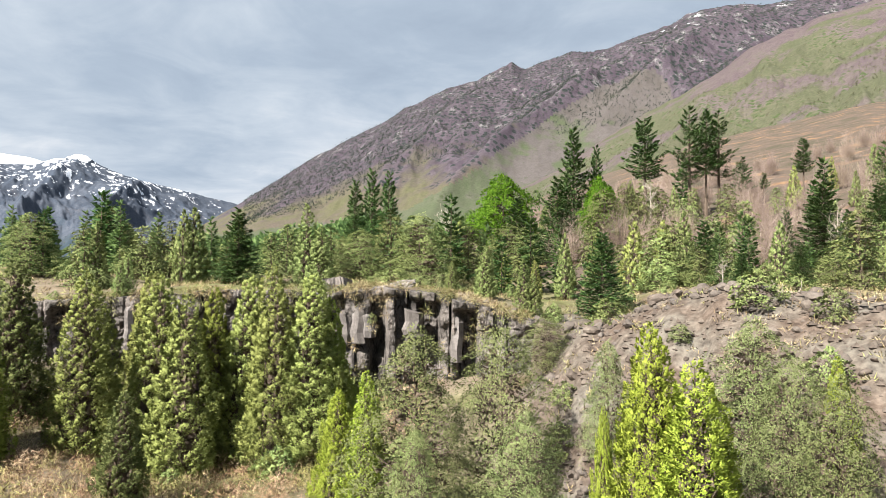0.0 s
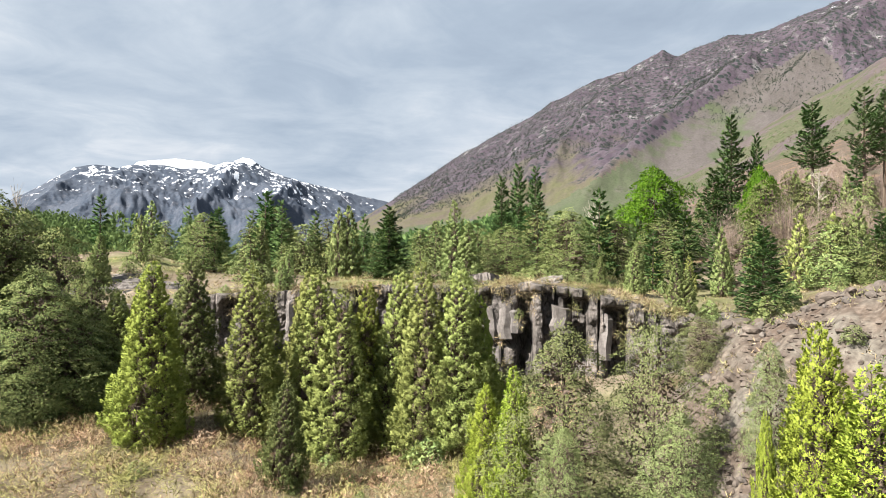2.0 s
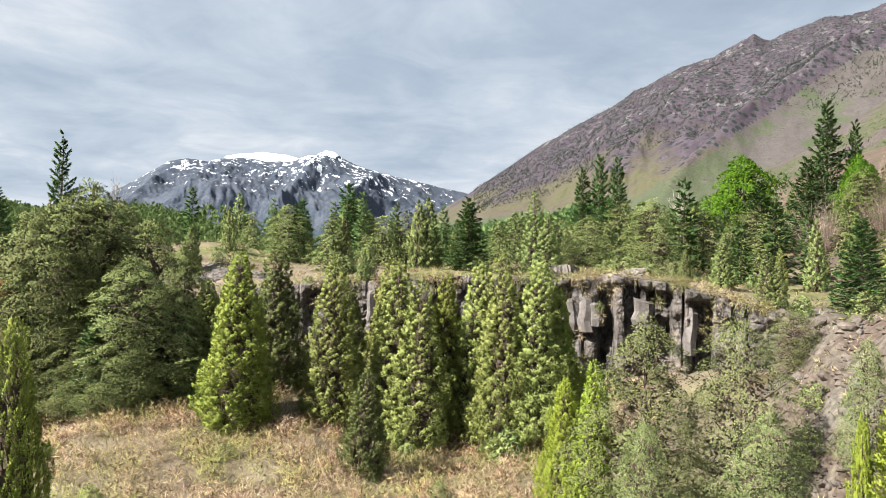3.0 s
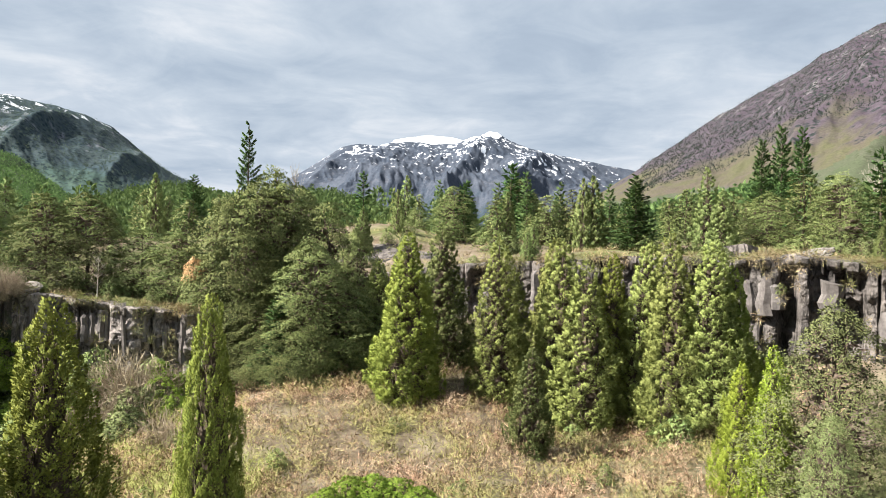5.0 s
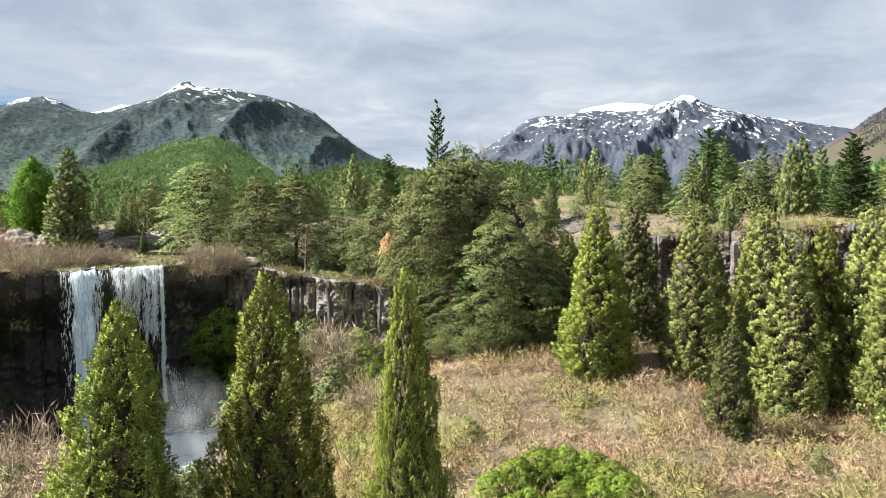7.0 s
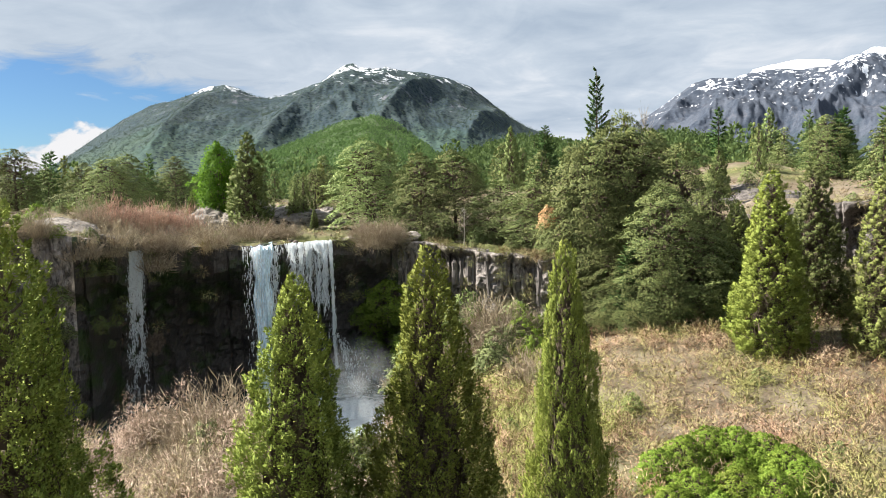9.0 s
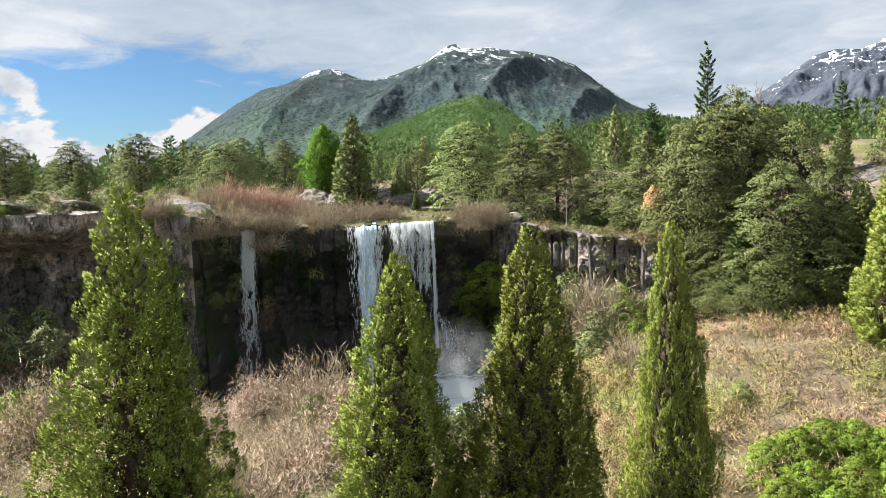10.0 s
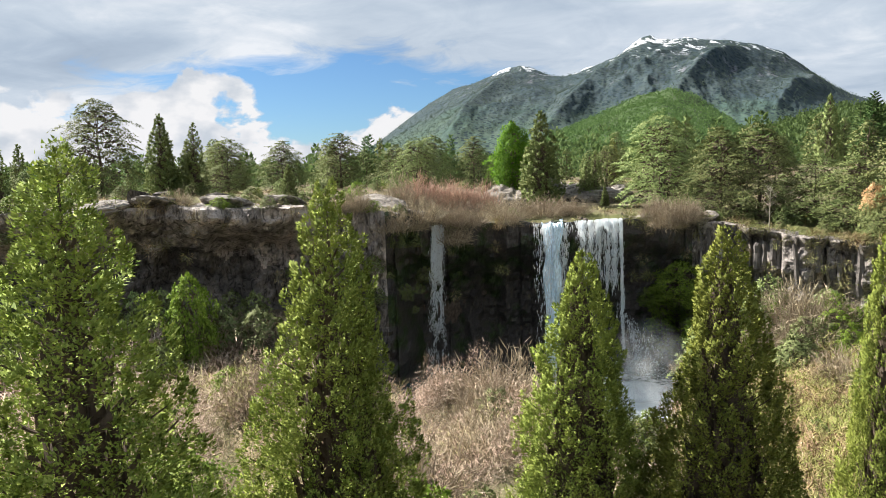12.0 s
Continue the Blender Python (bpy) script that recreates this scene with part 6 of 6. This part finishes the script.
def leafless_woods():
    bare = proto(twig_bush, (8, 5.0, 130, PINKBARE, 521, 10, 0.024), (8, 4.5, 130, PINKBARE, 522, 10, 0.024))
    rng = random.Random(81)
    for _ in range(110):
        a, s = rng.uniform(-70, -42), rng.uniform(40, 190)
        x, y = at(a, float(rim(np.array([a]))[0]) + s)
        plant("leafless_tree", rng.choice(bare), x, y, rng.uniform(3.5, 6.5) / 8, rng.uniform(0, 6), "leafless pinkish-brown tree on the hillside", "tree", "leafless hillside trees", squash=rng.uniform(0.6, 1.0))
    for _ in range(36):
        a, s = rng.uniform(-43, 72), rng.uniform(-0.5, 2.5)
        x, y = at(a, float(rim(np.array([a]))[0]) + s)
        plant("shrub", rng.choice(BUSHES), x, y, rng.uniform(0.5, 1.3) / 3, rng.uniform(0, 6), "small olive-green bush on the cliff rim", "bush", "rim bushes", squash=rng.uniform(0.8, 1.3))
    for _ in range(24):
        a, s = rng.uniform(43, 75), rng.uniform(-0.5, 2.5)
        x, y = at(a, float(rim(np.array([a]))[0]) + s)
        plant("shrub", rng.choice(BUSHES + LEAFY + GREYS[:1]), x, y, rng.uniform(0.6, 1.5) / 3, rng.uniform(0, 6), "low shrub on the rocky cliff edge", "bush", "rim bushes", squash=rng.uniform(0.9, 1.4))
    for _ in range(64):
        a, s = rng.uniform(-42, 34), rng.uniform(4, 34)
        x, y = at(a, float(rim(np.array([a]))[0]) + s)
        plant("bush", rng.choice(BUSHES), x, y, rng.uniform(0.8, 2.4) / 3, rng.uniform(0, 6), "olive-green bush in the plateau scrub", "bush", "plateau bushes", squash=rng.uniform(0.8, 1.3))
    for _ in range(34):
        a, s = rng.uniform(44, 75), rng.uniform(8, 40)
        x, y = at(a, float(rim(np.array([a]))[0]) + s)
        plant("shrub", rng.choice(BUSHES + LEAFY), x, y, rng.uniform(0.7, 2.0) / 3, rng.uniform(0, 6), "grey-green shrub on the stony plateau", "bush", "plateau shrubs", squash=rng.uniform(0.8, 1.2))
    for _ in range(30):
        a, s = rng.uniform(34, 75), rng.uniform(12, 45)
        x, y = at(a, float(rim(np.array([a]))[0]) + s)
        plant("bush", rng.choice(BUSHES), x, y, rng.uniform(0.5, 1.6) / 3, rng.uniform(0, 6), "low olive bush on the open plateau", "bush", "plateau bushes", squash=rng.uniform(0.8, 1.3))
    for _ in range(20):
        a = rng.choice([rng.uniform(23, 26), rng.uniform(34.8, 40.8), rng.uniform(43, 49)])
        x, y = at(a, float(rim(np.array([a]))[0]) + rng.uniform(-0.2, 0.8))
        plant("bush", rng.choice(GREYS), x, y, rng.uniform(0.9, 2.0) / 2.6, rng.uniform(0, 6), "grey-brown leafless bush hanging over the cliff rim", "bush", "rim twig bushes", 0.4, squash=rng.uniform(0.6, 1.1))
    for _ in range(16):
        a = rng.uniform(42.8, 50)
        d = float(rim(np.array([a]))[0]) - 0.1
        z = rng.uniform(9.5, 15)
        x, y = at(a, d + 0.5)
        plant("shrub", rng.choice(BUSHES), x, y, rng.uniform(0.7, 1.5) / 2.8, rng.uniform(0, 6), "tangled shrub clinging to the cliff face", "bush", "cliff-face shrubs", z=z)
    for _ in range(54):
        a, s = rng.uniform(12, 23), rng.uniform(-13, -2.2)
        x, y = at(a, float(rim(np.array([a]))[0]) + s)
        plant("bush", rng.choice(BUSHES + LEAFY + GREYS[:1]), x, y, rng.uniform(1.0, 2.4) / 3, rng.uniform(0, 6), "tangled bush on the slope below the columns", "bush", "cliff-foot bushes", squash=rng.uniform(0.8, 1.2))
    for _ in range(34):
        a, s = rng.uniform(-36, 23), rng.uniform(-14, -3)
        x, y = at(a, float(rim(np.array([a]))[0]) + s)
        plant("shrub", rng.choice(BUSHES), x, y, rng.uniform(0.9, 2.6) / 3, rng.uniform(0, 6), "tangled olive bush at the foot of the cliff", "bush", "cliff-foot bushes", squash=rng.uniform(0.8, 1.2))
    for _ in range(16):
        a, r = rng.uniform(-34, 20), rng.uniform(32, 58)
        x, y = at(a, r)
        plant("bush", rng.choice(BUSHES), x, y, rng.uniform(0.7, 1.5) / 3, rng.uniform(0, 6), "low green bush among the bracken", "bush", "meadow bushes", squash=rng.uniform(0.8, 1.3))
    for _ in range(14):
        x, y = at(rng.uniform(24, 31.5), rng.uniform(33, 40))
        plant("shrub", rng.choice(LEAFY + BUSHES), x, y, rng.uniform(0.9, 1.9) / 3, rng.uniform(0, 6), "dark leafy shrub on the bank of the pool", "bush", "pool-bank shrubs")
    for _ in range(9):
        a = rng.uniform(22.3, 26)
        x, y = at(a, float(rim(np.array([a]))[0]) + 1.2)
        plant("shrub", rng.choice(LEAFY), x, y, rng.uniform(1.4, 2.4) / 3, rng.uniform(0, 6), "dark mossy shrub in the spray beside the fall", "bush", "spray shrubs", z=rng.uniform(4, 8.5))
    for _ in range(34):
        a, r = rng.uniform(34, 72), rng.uniform(24, 45)
        x, y = at(a, r)
        plant("bush", rng.choice(LEAFY + GREYS + GREYS), x, y, rng.uniform(1.6, 3.4) / 3, rng.uniform(0, 6), "tangled bush in the thicket on the river bank", "bush", "river-bank bushes", squash=rng.uniform(0.6, 1.0))
    for _ in range(24):
        a = rng.uniform(46, 75)
        x, y = at(a, float(rim(np.array([a]))[0]) + rng.uniform(-9, -1.5))
        plant("bush", rng.choice(BUSHES), x, y, rng.uniform(1.2, 3.6) / 3, rng.uniform(0, 6), "dark bush in the shade under the cliff", "bush", "shaded bushes", squash=rng.uniform(0.7, 1.0))
    for _ in range(36):
        a, s = rng.uniform(-68, -44), rng.uniform(-28, 30)
        x, y = at(a, float(rim(np.array([a]))[0]) + s)
        plant("shrub", rng.choice(BUSHES), x, y, rng.uniform(0.6, 2.4) / 3, rng.uniform(0, 6), "olive bush on the stony slope", "bush", "slope bushes", squash=rng.uniform(0.8, 1.2))


PINKBARE = leaf_material("bare_wood", (0.12, 0.085, 0.075), (0.22, 0.165, 0.145), (0.36, 0.29, 0.26), None, 0.1)
BUSHES = proto(beech, (3, 3.6, 56, 34, 0.2, OLIVE, 511, 0.0, 0.6, 8, 3.0), (3, 3.6, 56, 34, 0.2, BEECH, 512, 0.0, 0.6, 8, 3.0), (3, 3.6, 56, 34, 0.2, BEECH, 513, 0.0, 0.6, 8, 2.4))
leafless_woods()


# ---- stones ----
def stone_mesh(seed, sub=2):
    bm = bmesh.new()
    bmesh.ops.create_icosphere(bm, subdivisions=sub, radius=0.5)
    rng = np.random.default_rng(seed)
    planes = rng.normal(size=(12, 3))
    planes /= np.linalg.norm(planes, axis=1, keepdims=True)
    for v in bm.verts:
        p = np.array(v.co)
        for q in planes:
            over = p @ q - 0.29
            if over > 0:
                p = p - q * over * 0.97
        p *= 1 + 0.12 * (chance(int(p[0] * 90), int(p[1] * 90), int(p[2] * 90)) - 0.5)
        v.co = p
    me = bpy.data.meshes.new("boulder")
    bm.to_mesh(me)
    bm.free()
    me.materials.append(ROCK)
    return me


def rock_material():
    k = Mat("boulder_rock", 0.9, 0.15)
    fine, mid = k.noise(5, 8, 0.7), k.noise(1.1, 4)
    a = k.ramp(mid, (0.3, (0.065, 0.05, 0.042)), (0.6, (0.15, 0.122, 0.10)), (0.8, (0.24, 0.205, 0.175)))
    a = k.mix(k.calc("MULTIPLY", k.each(), 0.6), a, (0.14, 0.128, 0.118))
    k.colour(k.mix(1.0, a, k.ramp(fine, (0.3, 0.6), (0.65, 1.0)), "MULTIPLY")).bump(fine, 0.6, 0.06)
    return k.m


ROCK = rock_material()
def outcrop_mesh(seed):
    """A broad ledge of weathered rock, stepped and cracked."""
    bm = bmesh.new()
    bmesh.ops.create_icosphere(bm, subdivisions=4, radius=0.5)
    for v in bm.verts:
        x, y, z = v.co
        step = np.round((z + 0.5) * 6 + 1.2 * float(fbm(np.array(x * 3 + 7), np.array(y * 3 + 2), 3, seed))) / 6 - 0.6
        f = 0.75 + 0.5 * float(fbm(np.array(x * 4 + z * 2), np.array(y * 4 - z * 3), 4, seed + 5, 0.6))
        v.co = (x * f, y * f, 0.55 * z + 0.45 * step)
    me = bpy.data.meshes.new("outcrop")
    bm.to_mesh(me)
    bm.free()
    me.materials.append(PALEROCK)
    return me


def pale_rock_material():
    k = Mat("lichen_rock", 0.9, 0.15)
    fine, mid, crack = k.noise(4, 8, 0.7), k.noise(0.8, 5), k.noise(1.0, 6, 0.7, (1, 1, 2.5), 1.0)
    a = k.ramp(mid, (0.3, (0.15, 0.13, 0.115)), (0.55, (0.29, 0.265, 0.235)), (0.75, (0.40, 0.375, 0.34)))
    a = k.mix(1.0, a, k.ramp(crack, (0.4, 0.3), (0.5, 1.0)), "MULTIPLY")
    k.colour(k.mix(1.0, a, k.ramp(fine, (0.3, 0.6), (0.65, 1.0)), "MULTIPLY")).bump(k.calc("ADD", fine, crack), 0.8, 0.12)
    return k.m


PALEROCK = pale_rock_material()
def block_mesh():
    """A squared, split block of lava."""
    bm = bmesh.new()
    bmesh.ops.create_cube(bm, size=1.0)
    bmesh.ops.bevel(bm, geom=bm.edges[:], offset=0.09, segments=2, affect="EDGES")
    bmesh.ops.subdivide_edges(bm, edges=bm.edges[:], cuts=2, use_grid_fill=True)
    for v in bm.verts:
        x, y, z = v.co
        f = 1 + 0.22 * (float(fbm(np.array(x * 2.3 + z), np.array(y * 2.3 - z), 4, 91)) - 0.5)
        v.co = (x * f + 0.08 * z, y * f, z * (1 + 0.15 * x))
    me = bpy.data.meshes.new("boulder")
    bm.to_mesh(me)
    bm.free()
    me.materials.append(LAVA)
    return me


BLOCK = block_mesh()
OUTCROPS = [outcrop_mesh(640 + i) for i in range(3)]
STONES = [stone_mesh(600 + i) for i in range(6)]


def boulder(x, y, sx, sy, sz, rng, label, group, sink=0.3):
    ob = new("boulder", rng.choice(STONES))
    z = float(ground_height(x, y))
    ob.matrix_world = Matrix.LocRotScale((x, y, z + sz * (0.5 - sink)), Euler((rng.uniform(-0.3, 0.3), rng.uniform(-0.3, 0.3), rng.uniform(0, 6))), (sx, sy, sz))
    return tagged(ob, label, "rock", group)


def build_stones():
    rng = random.Random(8)
    for _ in range(170):
        a = rng.uniform(-68, -43.5)
        s = rng.uniform(-20, 2) if rng.random() < 0.7 else rng.uniform(-3, 1)
        x, y = at(a, float(rim(np.array([a]))[0]) + s)
        w = rng.choice([0.35, 0.45, 0.5, 0.6, 0.8, 1.1])
        boulder(x, y, w * rng.uniform(0.8, 1.5), w * rng.uniform(0.8, 1.3), w * rng.uniform(0.6, 0.9), rng, "rough brown-grey boulder lying on the stony slope", "boulders on the slope")
    for _ in range(26):
        a, s = rng.gauss(-46.2, 0.9), rng.uniform(-17, -11)
        x, y = at(a, float(rim(np.array([a]))[0]) + s)
        w = rng.choice([0.4, 0.5, 0.65, 0.85])
        boulder(x, y, w * rng.uniform(0.9, 1.4), w * rng.uniform(0.8, 1.2), w * rng.uniform(0.6, 0.9), rng, "grey angular boulder heaped at the foot of the slope", "heaped boulders", 0.3)
    for _ in range(14):
        a = rng.uniform(-58, -51)
        x, y = at(a, float(rim(np.array([a]))[0]) - rng.uniform(0.2, 1.6))
        w = rng.choice([0.7, 0.9, 1.2])
        boulder(x, y, w * rng.uniform(0.9, 1.4), w * rng.uniform(0.8, 1.2), w * rng.uniform(0.6, 0.9), rng, "grey rounded boulder along the top of the slope", "heaped boulders", 0.3)
    for _ in range(80):
        a = rng.uniform(-42, 72)
        x, y = at(a, float(rim(np.array([a]))[0]) + rng.uniform(0.2, 4))
        w = rng.choice([0.4, 0.5, 0.7, 0.9, 1.3])
        boulder(x, y, w * rng.uniform(0.9, 1.7), w * rng.uniform(0.8, 1.4), w * rng.uniform(0.35, 0.7), rng, "weathered flat-topped boulder on the cliff rim", "rim boulders", 0.35)
    for a, d, w, h in ((46, 63, 6, 1.5), (43.2, 63.5, 5.5, 1.0), (41.2, 66, 4.0, 0.8), (22, 68, 3.0, 0.9), (26, 67.5, 2.6, 0.8), (-33, 62.5, 3.5, 0.7), (36.8, 84, 6.5, 3.4), (35.0, 83, 5.5, 2.8), (33.0, 86, 6.5, 3.2), (31.2, 84, 5.0, 2.6), (29.4, 83, 5.5, 2.4), (28.0, 85, 4.0, 2.2),
                       (57, 62, 6.0, 1.2), (53, 63, 5.0, 1.0), (62, 60, 5.5, 1.0), (66, 58, 5.0, 1.0)):
        x, y = at(a, d)
        ob = boulder(x, y, w, w * 0.7, h, rng, "pale weathered rock outcrop among dry grass", "rock outcrops", 0.42)
        ob.data = rng.choice(OUTCROPS)
    for a, d, w, h in ((63.3, 66, 1.9, 1.6), (61.8, 67, 1.2, 1.5), (62.6, 67.5, 1.8, 0.8), (57.9, 68, 1.8, 1.3), (56.8, 69, 1.0, 0.9), (-28.5, 66, 2.4, 1.2)):
        x, y = at(a, d)
        ob = boulder(x, y, w, w * 0.8, h, rng, "large dark angular lava block on the plateau", "lava blocks", 0.12)
        ob.data = BLOCK
    # small stones of the slope
    r2 = np.random.default_rng(9)
    x, y, a, r = scatter(2600, -70, -43, -24, 3, r2, True)
    P = np.stack([x, y, ground_height(x, y)], -1)
    n, w = len(P), 0.08 + 0.22 * r2.random(len(x)) ** 2
    d = np.array([(1, 0, 0), (0, 1, 0), (-1, 0, 0), (0, -1, 0), (0, 0, 0.9), (0, 0, -0.6)])
    V = (P[:, None] + d[None] * (w[:, None, None] * r2.uniform(0.6, 1.4, (n, 6, 1)))).reshape(-1, 3)
    t = np.array([(0, 1, 4), (1, 2, 4), (2, 3, 4), (3, 0, 4), (1, 0, 5), (2, 1, 5), (3, 2, 5), (0, 3, 5)])
    F = (np.arange(n)[:, None, None] * 6 + t[None]).reshape(-1, 3)
    tagged(new("gravel", mesh_from("gravel", V, F, ROCK)), "loose brown scoria stones on the slope", "gravel", kind="stuff")


build_stones()


def fallen_log():
    """A bleached trunk lying along the top of the stony slope, with broken branches."""
    root = new("fallen_log")
    rng = np.random.default_rng(61)
    pts = []
    for i in range(7):
        a = -56.8 - i
        x, y = at(a, 51.5 + 0.3 * math.sin(i))
        pts.append(np.array([x, y, float(ground_height(x, y)) + 0.16]))
    v, f = stick(pts, [0.2, 0.19, 0.17, 0.15, 0.13, 0.1, 0.05], 8)
    part("trunk", mesh_from("trunk", v, f, DEADWOOD), root)
    for i in (1, 2, 3, 4, 5):
        for _ in range(2):
            e = pts[i] + np.array([rng.normal(0, 0.5), rng.normal(0, 0.5), rng.uniform(0.3, 0.9)])
            v, f = stick([pts[i], (pts[i] + e) / 2 + rng.normal(0, 0.06, 3), e], [0.05, 0.035, 0.01], 5)
            part("branch", mesh_from("branch", v, f, DEADWOOD), root)
    tagged(root, "bleached fallen trunk lying on the stony slope", "log")


fallen_log()
